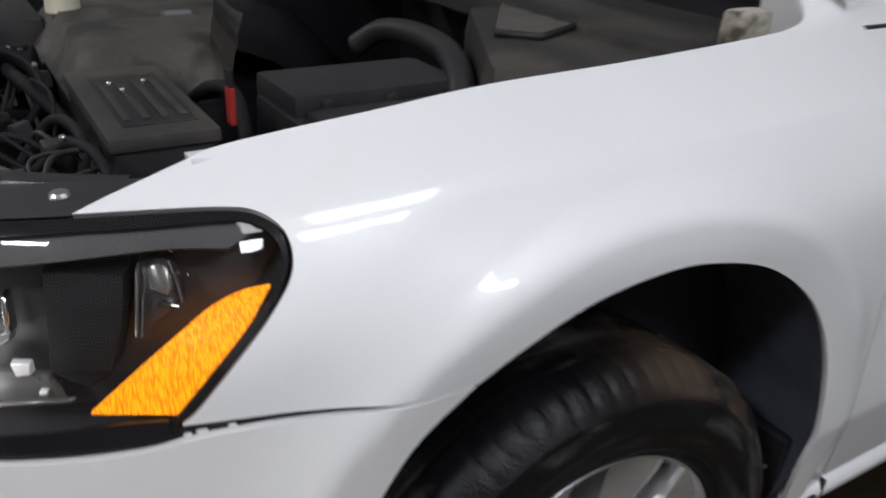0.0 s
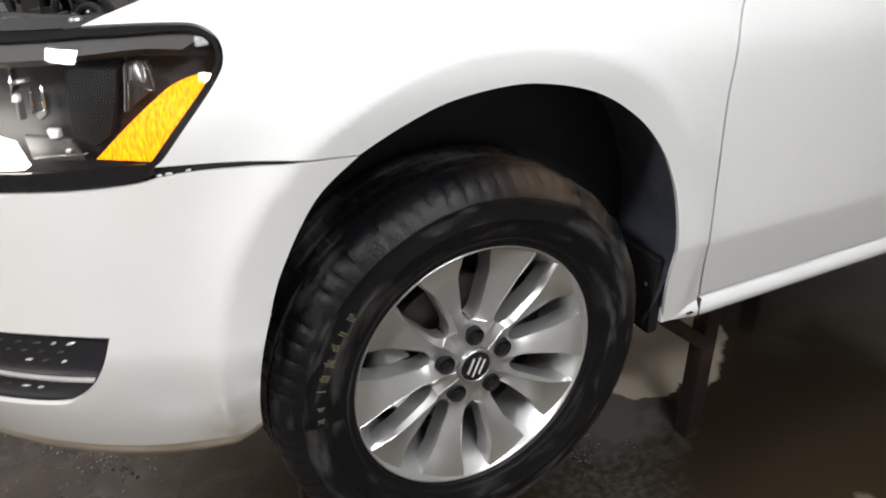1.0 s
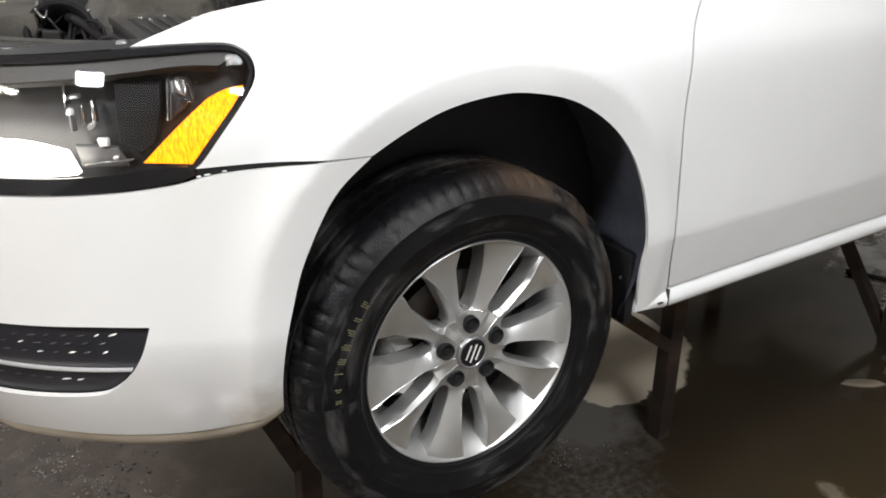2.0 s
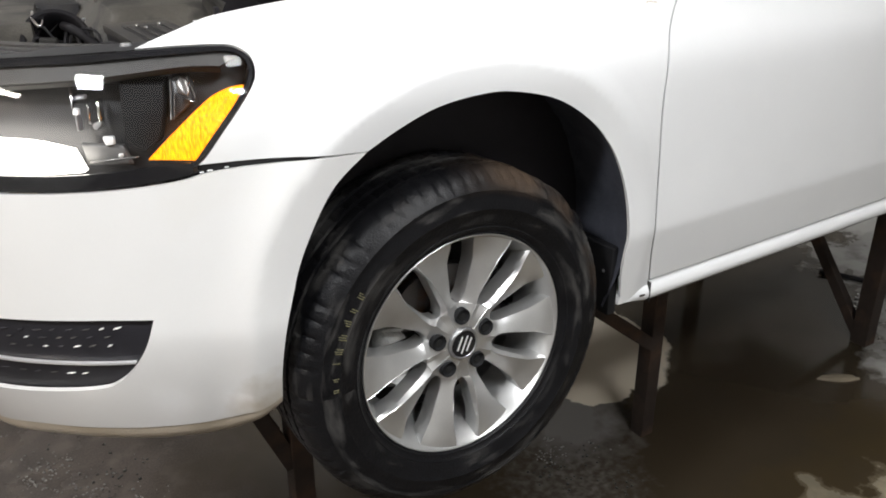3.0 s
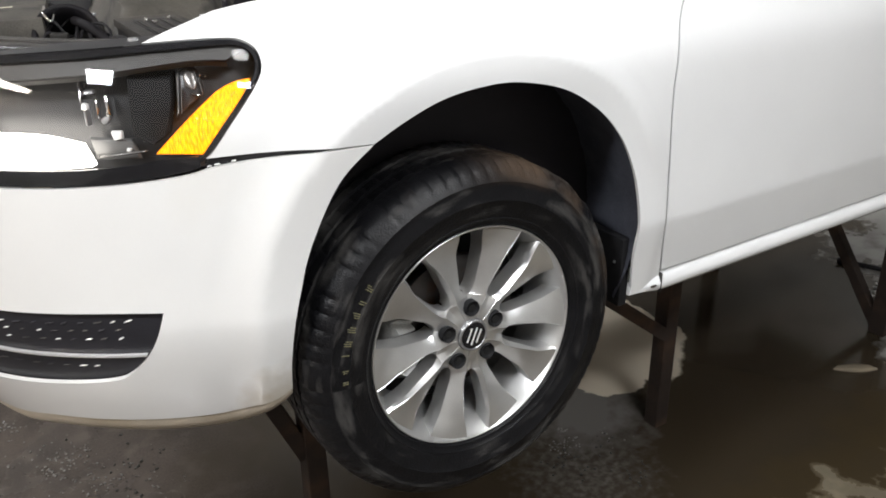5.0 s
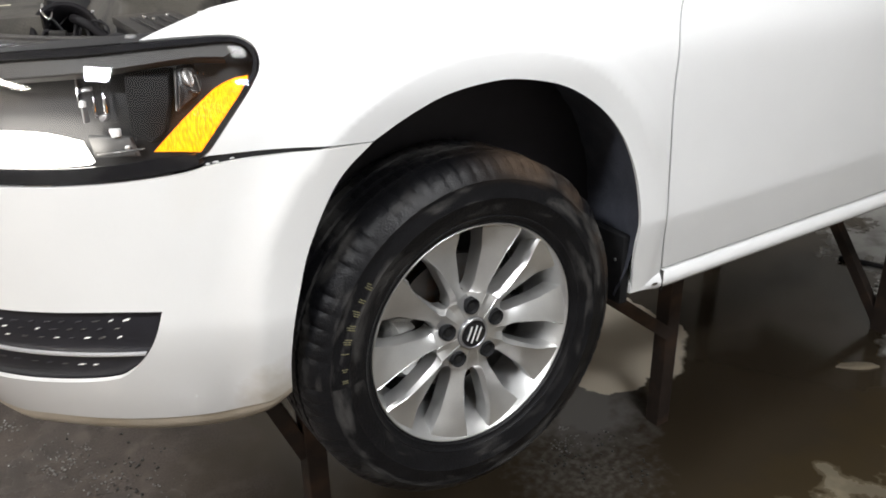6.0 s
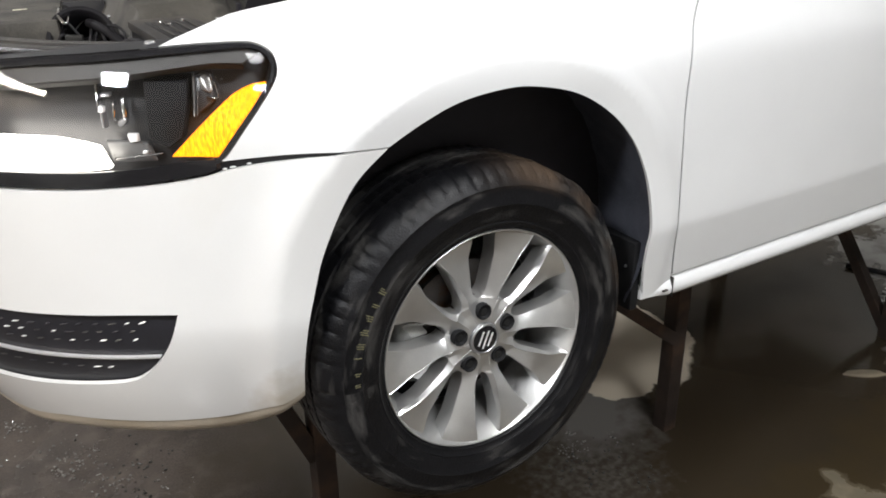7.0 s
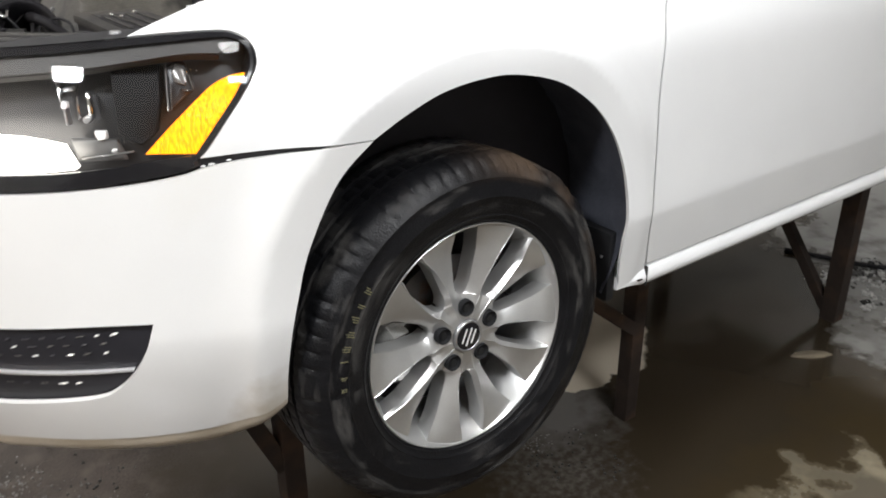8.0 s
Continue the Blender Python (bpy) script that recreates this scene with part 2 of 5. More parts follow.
def floor_material():
    m = material("wet_concrete", (0.062, 0.050, 0.043), 0.5, var=0.6, scale=5.0, fine=130, bump=0.3, second=(0.10, 0.082, 0.070), second_scale=11, second_cut=(0.52, 0.72))
    nt = m.node_tree
    b = nt.nodes["Principled BSDF"]
    tc = nt.nodes["Texture Coordinate"]

    def noise(scale, detail):
        n = nt.nodes.new("ShaderNodeTexNoise")
        n.inputs["Scale"].default_value, n.inputs["Detail"].default_value = scale, detail
        nt.links.new(tc.outputs["Object"], n.inputs["Vector"])
        return n.outputs["Fac"]

    def maths(op, *values):
        n = nt.nodes.new("ShaderNodeMath")
        n.operation = op
        for i, v in enumerate(values):
            if isinstance(v, float):
                n.inputs[i].default_value = v
            else:
                nt.links.new(v, n.inputs[i])
        return n.outputs[0]

    def span(v, lo, hi, low=0.0, high=1.0):
        n = nt.nodes.new("ShaderNodeMapRange")
        n.inputs["From Min"].default_value, n.inputs["From Max"].default_value = lo, hi
        n.inputs["To Min"].default_value, n.inputs["To Max"].default_value = low, high
        nt.links.new(v, n.inputs["Value"])
        return n.outputs[0]

    def blend(fac, a, colour):
        n = nt.nodes.new("ShaderNodeMix")
        n.data_type = "RGBA"
        nt.links.new(fac, n.inputs["Factor"])
        nt.links.new(a, n.inputs["A"])
        n.inputs["B"].default_value = (*colour, 1)
        return n.outputs["Result"]

    big, small = noise(2.3, 9.0), noise(14.0, 6.0)
    xyz = nt.nodes.new("ShaderNodeSeparateXYZ")
    nt.links.new(tc.outputs["Object"], xyz.inputs[0])
    x, y = xyz.outputs[0], xyz.outputs[1]
    # a shallow pool of oily water under the car
    pool = span(maths("MULTIPLY_ADD", big, 1.1, x), 0.12, 0.42)
    # grey silt washed together beside the dry patch
    off = nt.nodes.new("ShaderNodeVectorMath")
    off.operation = "DISTANCE"
    nt.links.new(tc.outputs["Object"], off.inputs[0])
    off.inputs[1].default_value = (0.98, 0.72, 0.0)
    silt = span(maths("MULTIPLY_ADD", small, 0.30, off.outputs["Value"]), 0.42, 0.26)
    run = nt.nodes.new("ShaderNodeVectorMath")
    run.operation = "DISTANCE"
    nt.links.new(tc.outputs["Object"], run.inputs[0])
    run.inputs[1].default_value = (0.76, 0.47, 0.0)
    washed = span(maths("MULTIPLY_ADD", noise(30.0, 8.0), 0.36, run.outputs["Value"]), 0.46, 0.26)
    # dry concrete begins a little outside the car's flank, with a ragged edge
    edge = maths("MULTIPLY_ADD", small, 0.16, maths("MULTIPLY_ADD", big, 0.75, y))
    dry = maths("MULTIPLY", span(edge, 0.455, 0.385), span(maths("MULTIPLY_ADD", big, 1.6, x), 1.7, 2.0))
    dry = maths("MULTIPLY", dry, span(maths("MULTIPLY_ADD", small, 0.3, maths("MULTIPLY_ADD", y, -0.3, x)), 1.86, 1.76))
    # pale dry concrete towards the rear of the car
    rear = span(maths("MULTIPLY_ADD", small, 0.5, maths("MULTIPLY_ADD", big, 1.5, maths("MULTIPLY_ADD", maths("MAXIMUM", y, 0.15), -0.9, x))), 3.06, 3.28)
    colour = b.inputs["Base Color"].links[0].from_socket
    colour = blend(pool, colour, (0.041, 0.031, 0.020))
    # thin muddy water over the margin of the dry concrete
    margin = maths("MULTIPLY", span(maths("MULTIPLY_ADD", x, -0.10, edge), 0.50, 0.24), pool)
    colour = blend(margin, colour, (0.052, 0.037, 0.018))
    grain = span(noise(38.0, 9.0), 0.40, 0.66, 0.25, 1.0)
    colour = blend(maths("MULTIPLY", washed, grain), colour, (0.120, 0.110, 0.098))
    colour = blend(silt, colour, (0.145, 0.135, 0.126))
    colour = blend(dry, colour, (0.31, 0.265, 0.185))
    colour = blend(rear, colour, (0.34, 0.33, 0.31))
    # a pale dry patch that the water has left under the car
    far_x = maths("POWER", maths("ABSOLUTE", maths("DIVIDE", maths("SUBTRACT", x, 1.36), 0.35)), 4.0)
    far_y = maths("POWER", maths("ABSOLUTE", maths("DIVIDE", maths("SUBTRACT", y, 1.12), 0.43)), 4.0)
    away = maths("ADD", maths("ADD", far_x, far_y), maths("MULTIPLY", maths("SUBTRACT", noise(9.0, 4.0), 0.5), 1.4))
    slant = maths("ADD", maths("SUBTRACT", y, maths("MULTIPLY", x, 0.83)), maths("MULTIPLY", noise(12.0, 4.0), 0.10))
    patch = maths("MULTIPLY", span(away, 1.06, 0.94), span(slant, -0.475, -0.445))
    stain = maths("MULTIPLY", span(maths("MULTIPLY_ADD", noise(1.1, 4.0), 0.9, noise(6.0, 9.0)), 0.95, 1.15), maths("MAXIMUM", dry, rear))
    colour = blend(maths("MULTIPLY", stain, 0.7), colour, (0.055, 0.045, 0.034))
    colour = blend(patch, colour, (0.56, 0.49, 0.39))
    nt.links.new(colour, b.inputs["Base Color"])
    rough = span(big, 0.44, 0.62, 0.07, 0.34)
    rough = maths("MAXIMUM", maths("MULTIPLY", rough, span(pool, 0.0, 1.0, 1.0, 0.80)), span(pool, 0.0, 1.0, 0.0, 0.13))
    rough = maths("MAXIMUM", rough, span(maths("MAXIMUM", patch, maths("MAXIMUM", dry, rear)), 0.0, 1.0, 0.0, 0.6))
    nt.links.new(rough, b.inputs["Roughness"])
    bump = nt.nodes["Bump"]
    nt.links.new(span(pool, 0.0, 1.0, 0.35, 0.015), bump.inputs["Strength"])
    return m


FLOOR = floor_material()


# ---------- building helpers ----------
def mesh_object(name, data_mesh, mat, parent=None, label="", smooth=True):
    data_mesh.materials.append(mat)
    if smooth:
        for p in data_mesh.polygons:
            p.use_smooth = True
    ob = new(name, data_mesh)
    if parent:
        ob.parent = parent
    if label:
        tagged(ob, label)
    return ob


def part(name, bm, mat, parent=None, label="", smooth=False, angle=None):
    bmesh.ops.recalc_face_normals(bm, faces=bm.faces)
    me = bpy.data.meshes.new(name)
    bm.to_mesh(me)
    bm.free()
    if angle:
        smooth = True
    ob = mesh_object(name, me, mat, parent, label, smooth)
    if angle:
        me.set_sharp_from_angle(angle=radians(angle))
    return ob


def thing(name, label, category, group="", at=None):
    ob = new(name)
    if at is not None:
        ob.matrix_world = at
    return tagged(ob, label, category, group)


def box(bm, x0, x1, y0, y1, z0, z1, bevel=0.0, m=None):
    made = bmesh.ops.create_cube(bm, size=1.0)["verts"]
    bmesh.ops.scale(bm, vec=(x1 - x0, y1 - y0, z1 - z0), verts=made)
    bmesh.ops.translate(bm, vec=((x0 + x1) / 2, (y0 + y1) / 2, (z0 + z1) / 2), verts=made)
    if bevel:
        edges = list({e for v in made for e in v.link_edges})
        made = bmesh.ops.bevel(bm, geom=edges, offset=bevel, segments=2, affect="EDGES", profile=0.7)["verts"]
        made = list({v for f in bm.faces for v in f.verts if v in set(made)})
    if m is not None:
        bmesh.ops.transform(bm, matrix=m, verts=made)
    return made


def new_box(*a, **k):
    bm = bmesh.new()
    box(bm, *a, **k)
    return bm


def tube(bm, points, radius, sides=10, closed=False):
    """A round tube along a list of points."""
    pts = [Vector(p) for p in points]
    rings = []
    up = Vector((0, 0, 1))
    for i, p in enumerate(pts):
        d = (pts[min(i + 1, len(pts) - 1)] - pts[max(i - 1, 0)]).normalized()
        a = d.cross(up if abs(d.z) < 0.9 else Vector((1, 0, 0))).normalized()
        b = d.cross(a)
        r = radius[i] if isinstance(radius, (list, tuple)) else radius
        rings.append([bm.verts.new(p + (a * math.cos(2 * math.pi * k / sides) + b * math.sin(2 * math.pi * k / sides)) * r) for k in range(sides)])
    for q, w in zip(rings, rings[1:]):
        for k in range(sides):
            bm.faces.new((q[k], q[(k + 1) % sides], w[(k + 1) % sides], w[k]))
    bm.faces.new(rings[0])
    bm.faces.new(list(reversed(rings[-1])))
    return bm


def bent(points, n=8):
    """A smooth curve through control points."""
    pts = [Vector(p) for p in points]
    out = []
    for i in range(len(pts) - 1):
        p0, p1, p2, p3 = pts[max(i - 1, 0)], pts[i], pts[i + 1], pts[min(i + 2, len(pts) - 1)]
        for k in range(n):
            t = k / n
            out.append(0.5 * (2 * p1 + (p2 - p0) * t + (2 * p0 - 5 * p1 + 4 * p2 - p3) * t * t + (3 * p1 - p0 - 3 * p2 + p3) * t ** 3))
    return out + [pts[-1]]


def spun(profile, steps=96, wobble=None, closed=False):
    """A bmesh turned round the y axis from (radius, y) pairs."""
    bm = bmesh.new()
    rings = []
    for k in range(steps):
        a = 2 * math.pi * k / steps
        rings.append([bm.verts.new(((r + (wobble(i, a) if wobble else 0)) * math.cos(a), y, (r + (wobble(i, a) if wobble else 0)) * math.sin(a))) for i, (r, y) in enumerate(profile)])
    n = len(profile)
    for k in range(steps):
        p, q = rings[k], rings[(k + 1) % steps]
        for i in range(n if closed else n - 1):
            j = (i + 1) % n
            bm.faces.new((p[i], q[i], q[j], p[j]))
    return bm


# ---------- the car's outer surface ----------
SIDE, NOSE, CENTRE, CORNER = -0.03, 0.85, 0.888, 2.3   # side plane, length of the rounded nose, centre line, squareness
ARCH_X, ARCH_Z, ARCH_R = 0.015, 1.099, 0.377
HUB_Z = 0.988
FLARE, FLARE_R = 0.0095, 1.125   # height of the flared lip, and its ridge as a multiple of the arch's radius


def plan_points():
    pts = [(3.6 - 0.05 * k, SIDE) for k in range(75)]
    half = CENTRE - SIDE
    for k in range(1, 241):
        a = k / 240 * math.pi / 2
        pts.append((-0.1 - NOSE * math.sin(a) ** (2 / CORNER), SIDE + half * (1 - max(math.cos(a), 0.0) ** (2 / CORNER))))
    return np.array(pts)


PLAN = plan_points()
STEP = np.hypot(*np.diff(PLAN, axis=0).T)
PLAN_S = 3.6 - np.concatenate([[0], np.cumsum(STEP)])
S_NOSE = float(PLAN_S[-1])
S_CORNER = float(np.interp(0.80, -PLAN[:, 0], PLAN_S))


def smooth_step(a, b, v):
    t = min(max((v - a) / (b - a), 0.0), 1.0)
    return t * t * (3 - 2 * t)


def inset(s, z):
    """How far the skin lies inside the plan line."""
    crease = 1.573 + 0.045 * smooth_step(-0.42, -0.20, s) * 0.25 + 0.012 * smooth_step(-0.2, 0.5, s)
    soft = lambda v, w: w * math.log1p(math.exp(min(v / w, 40.0)))
    top = 0.62 * soft(z - 1.498, 0.020) + 0.88 * soft(z - crease, 0.0032)
    v = top
    if s > 0.30:
        v += 0.165 * (1.125 - z if z < 1.115 else max(1.135 - z, 0.0) ** 2 * 25.0) * smooth_step(0.30, 0.44, s)
    if s < 0.44:
        v += 0.05 * (max(1.15 - z, 0.0) / 0.2) ** 1.5 * (1 - smooth_step(0.30, 0.44, s))
    r = ((abs(s - ARCH_X) / 0.375) ** 2.15 + (max(z - ARCH_Z, 0.0) / ARCH_R) ** 2.15) ** (1 / 2.15)
    ring = 1 - smooth_step(1.14, 1.235, r)
    v = v * (1 - 0.38 * ring * smooth_step(1.12, 1.3, z))
    # the flared lip round the arch: a ridge a hand's breadth out, from which the face turns in to the edge
    ridge = FLARE_R
    if r < ridge:
        lip = max(r - 1.0, -0.1) / (ridge - 1.0)
    else:
        lip = 1 - smooth_step(ridge, ridge + 0.22, r)
    fade = 1 - smooth_step(0.14, 0.36, s) * (1 - 0.75 * smooth_step(1.20, 1.36, z))
    return v - 0.0035 * ring - FLARE * lip * fade


def skin(s, z, deep=0.0):
    """A point of the car's skin: s runs along the plan line (s = x on the straight side), deep is metres below the skin."""
    x = float(np.interp(-s, -PLAN_S, PLAN[:, 0]))
    y = float(np.interp(-s, -PLAN_S, PLAN[:, 1]))
    e = 0.01
    x2, x1 = (float(np.interp(-(s + d), -PLAN_S, PLAN[:, 0])) for d in (e, -e))
    y2, y1 = (float(np.interp(-(s + d), -PLAN_S, PLAN[:, 1])) for d in (e, -e))
    t = Vector((x2 - x1, y2 - y1, 0))
    t = t.normalized() if t.length > 1e-9 else Vector((0, -1, 0))
    n = Vector((-t.y, t.x, 0))
    return Vector((x, y, z)) + n * (inset(s, z) + deep)


def skin_normal(s, z):
    e = 0.003
    a = skin(s + e, z) - skin(s - e, z)
    b = skin(s, z + e) - skin(s, z - e)
    return a.cross(b).normalized()


def along(x, z):
    """The s at which the skin at height z has this x."""
    lo, hi = S_NOSE, 3.59
    for _ in range(40):
        mid = (lo + hi) / 2
        if skin(mid, z).x < x:
            lo = mid
        else:
            hi = mid
    return (lo + hi) / 2


def nose(share):
    """The s at a share of the way from the bumper's corner to the car's centre line."""
    return S_CORNER + share * (S_NOSE - S_CORNER)


def outline(*runs, n=7):
    """A closed outline in (s, z) from runs of (x, z) control points; each run is a smooth curve, runs meet in corners."""
    out = []
    for run in runs:
        pts = [(along(*p), p[1], 0) if len(p) == 2 else (nose(p[2]), p[1], 0) for p in run]
        curve = bent(pts, n) if len(pts) > 2 else [Vector(p) for p in pts]
        out += [(p.x, p.y) for p in curve[:-1]]
    return out


def inside(poly, x, y):
    hit = False
    for (x1, y1), (x2, y2) in zip(poly, poly[1:] + poly[:1]):
        if (y1 > y) != (y2 > y) and x < (x2 - x1) * (y - y1) / (y2 - y1) + x1:
            hit = not hit
    return hit


def fine_line(poly, step):
    out = []
    for (x1, y1), (x2, y2) in zip(poly, poly[1:] + poly[:1]):
        k = max(1, int(math.hypot(x2 - x1, y2 - y1) / step))
        out += [(x1 + (x2 - x1) * i / k, y1 + (y2 - y1) * i / k) for i in range(k)]
    return out


def panel(name, poly, mat, parent, holes=(), step=0.014, deep=0.0, fold=0.014, label="", mirror=False, rough=None):
    """A sheet panel of the skin inside an outline, with folded edges."""
    loops = [fine_line(poly, step)] + [fine_line(h, step) for h in holes]
    verts, edges = [], []
    for loop in loops:
        k = len(verts)
        verts += [Vector(p) for p in loop]
        edges += [(k + i, k + (i + 1) % len(loop)) for i in range(len(loop))]
    rim = len(verts)
    xs, ys = [p[0] for p in poly], [p[1] for p in poly]
    allv = np.array([tuple(v) for v in verts])
    z = min(ys) + step / 2
    row = 0
    while z < max(ys):
        s = min(xs) + (step / 2 if row % 2 else step)
        while s < max(xs):
            if inside(poly, s, z) and not any(inside(h, s, z) for h in holes) and np.min(np.hypot(allv[:rim, 0] - s, allv[:rim, 1] - z)) > step * 0.55:
                verts.append(Vector((s, z)))
            s += step
        z += step * 0.9
        row += 1
    vs, es, fs = mathutils.geometry.delaunay_2d_cdt(verts, edges, [], 0, 1e-6)[:3]
    faces = []
    for f in fs:
        cx, cy = sum(vs[i].x for i in f) / 3, sum(vs[i].y for i in f) / 3
        if inside(poly, cx, cy) and not any(inside(h, cx, cy) for h in holes):
            faces.append(tuple(f))
    co = [skin(v.x, v.y, deep) for v in vs]
    no = [skin_normal(v.x, v.y) for v in vs]
    if rough:
        co = [c + nn * rough(c) for c, nn in zip(co, no)]
    used = {}
    for f in faces:
        for a, b in ((f[0], f[1]), (f[1], f[2]), (f[2], f[0])):
            used[(a, b)] = used.get((a, b), 0) + 1
    border = [(a, b) for (a, b) in used if (b, a) not in used]
    norms = list(no)
    if fold:
        first, second_ring = {}, {}
        for a, b in border:
            for i in (a, b):
                if i not in first:
                    first[i] = len(co)
                    co.append(co[i] - no[i] * 0.0018)
                    norms.append(no[i])
                    second_ring[i] = len(co)
                    co.append(co[i] - no[i] * fold)
                    norms.append(no[i])
        side = []
        for a, b in border:
            side.append((b, a, first[a], first[b]))
            side.append((first[b], first[a], second_ring[a], second_ring[b]))
        n_top = len(faces)
        faces += side
    else:
        n_top = len(faces)
    if mirror:
        co = [Vector((c.x, 2 * CENTRE - c.y, c.z)) for c in co]
        norms = [Vector((c.x, -c.y, c.z)) for c in norms]
        faces = [tuple(reversed(f)) for f in faces]
    me = bpy.data.meshes.new(name)
    me.from_pydata([tuple(c) for c in co], [], faces)
    # the outward side of the first face decides the winding
    me.update()
    if n_top and me.polygons[0].normal.dot(norms[faces[0][0]]) < 0:
        me.flip_normals()
    ob = mesh_object(name, me, mat, parent, label)
    if n_top < len(faces):
        sharp = me.attributes.new("sharp_face", "BOOLEAN", "FACE")
        for i in range(n_top, len(faces)):
            sharp.data[i].value = True
    loops_n = [Vector(norms[l.vertex_index]) for l in me.loops]
    for p in me.polygons:
        if p.index >= n_top:
            for li in p.loop_indices:
                loops_n[li] = p.normal.copy()
    me.normals_split_custom_set([tuple(v) for v in loops_n])
    return ob


# ---------- the workshop ----------
def build_room():
    x0, x1, y0, y1, h = ROOM
    f = part("floor", new_box(x0 - 0.2, x1 + 0.2, y0 - 0.2, y1 + 0.2, -0.2, 0.0), FLOOR)
    tagged(f, "dark wet stained concrete workshop floor", "floor", kind="structure")
    c = part("ceiling", new_box(x0 - 0.2, x1 + 0.2, y0 - 0.2, y1 + 0.2, h, h + 0.15), CEILING)
    tagged(c, "plain painted ceiling", "ceiling", kind="structure")
    for nm, b in (("wall_west", (x0 - 0.2, x0, y0, y1)), ("wall_east", (x1, x1 + 0.2, y0, y1)),
                  ("wall_south", (x0 - 0.2, x1 + 0.2, y0 - 0.2, y0)), ("wall_north", (x0 - 0.2, x1 + 0.2, y1, y1 + 0.2))):
        w = part(nm, new_box(*b, 0.0, h), WALL)
        tagged(w, "stained beige plaster wall", "wall", kind="structure")
    for x, y, length, width, watts, turn in LAMPS:
        t = thing("ceiling_light", "white ceiling light with a lit diffuser, some added as fill", "ceiling light", "ceiling lights", pose(x, y, h, 0, 0, turn))
        part("frame", new_box(-length / 2 - 0.03, length / 2 + 0.03, -width / 2 - 0.03, width / 2 + 0.03, -0.06, -0.002, bevel=0.008), SATIN, t)
        part("diffuser", new_box(-length / 2, length / 2, -width / 2, width / 2, -0.07, -0.0605, bevel=0.003), TUBE, t)
        lamp = bpy.data.lights.new("ceiling_lamp", "AREA")
        lamp.shape, lamp.size, lamp.size_y, lamp.energy, lamp.color = "RECTANGLE", length, width, watts, (1.0, 0.90, 0.78) if x < -3 else (0.935, 0.965, 1.0)
        lo = new("ceiling_lamp", lamp)
        lo.matrix_world = pose(x, y, h - 0.08, 0, 0, turn)


build_room()

# ---------- the car ----------
car = thing("car", "white saloon car raised on steel stands, bonnet open", "car", at=pose(0, 0, 0))

FENDER = outline(
    [(-0.206, 1.4160), (-0.308, 1.4235), (-0.39, 1.4255), (-0.454, 1.4240)],
    [(-0.454, 1.4240), (-0.443, 1.434), (-0.4135, 1.472), (-0.375, 1.516), (-0.358, 1.538), (-0.3530, 1.556), (-0.357, 1.572), (-0.371, 1.582), (-0.395, 1.585), (-0.445, 1.585), (-0.499, 1.583)],
    [(-0.499, 1.583), (-0.466, 1.594), (-0.408, 1.611), (-0.375, 1.619), (-0.276, 1.632), (-0.139, 1.644), (0.061, 1.650), (0.238, 1.657), (0.339, 1.662)],
    [(0.339, 1.662), (0.385, 1.669), (0.41, 1.682), (0.43, 1.705)],
    [(0.43, 1.705), (0.66, 1.705)],
    [(0.66, 1.705), (0.626, 1.665), (0.588, 1.640), (0.535, 1.600), (0.473, 1.530), (0.4535, 1.44), (0.4530, 1.34), (0.463, 1.19), (0.469, 1.10), (0.486, 1.006)],
    [(0.486, 1.006), (0.489, 0.984)],
    [(0.489, 0.984), (0.413, 0.955)],
    [(0.413, 0.955), (0.396, 1.03), (0.3905, 1.082), (0.390, 1.137), (0.379, 1.201), (0.358, 1.265), (0.32, 1.333), (0.261, 1.395), (0.176, 1.447), (0.075, 1.474), (0.0, 1.477), (-0.08, 1.467), (-0.15, 1.443), (-0.206, 1.4160)],
)
BUMPER = outline(
    [(-0.208, 1.4140), (-0.308, 1.4180), (-0.39, 1.4148), (-0.430, 1.4115), (-0.456, 1.407)],
    [(-0.456, 1.407), (-0.483, 1.400), (-0.542, 1.392), (-0.613, 1.386), (-0.683, 1.382), (-0.76, 1.379), (0, 1.377, 0.0), (0, 1.376, 0.5), (0, 1.376, 1.0)],
    [(0, 1.376, 1.0), (0, 0.880, 1.0)],
    [(0, 0.880, 1.0), (0, 0.881, 0.5), (0, 0.888, 0.15), (-0.717, 0.917), (-0.636, 0.930), (-0.553, 0.937), (-0.467, 0.945), (-0.413, 0.962), (-0.378, 0.976), (-0.361, 0.988)],
    [(-0.361, 0.988), (-0.3635, 1.053), (-0.3575, 1.124), (-0.343, 1.185), (-0.320, 1.261), (-0.269, 1.360), (-0.208, 1.4140)],
)
GRILLE_HOLE = outline(
    [(0, 1.160, 0.97), (0, 1.160, 0.5), (0, 1.163, 0.1), (-0.76, 1.167), (-0.686, 1.173), (-0.612, 1.177), (-0.544, 1.176)],
    [(-0.544, 1.176), (-0.558, 1.131), (-0.577, 1.088), (-0.601, 1.054), (-0.630, 1.036), (-0.708, 1.018), (-0.770, 1.003), (0, 0.985, 0.25), (0, 0.978, 0.6), (0, 0.977, 0.97)],
    [(0, 0.977, 0.97), (0, 1.160, 0.97)],
)
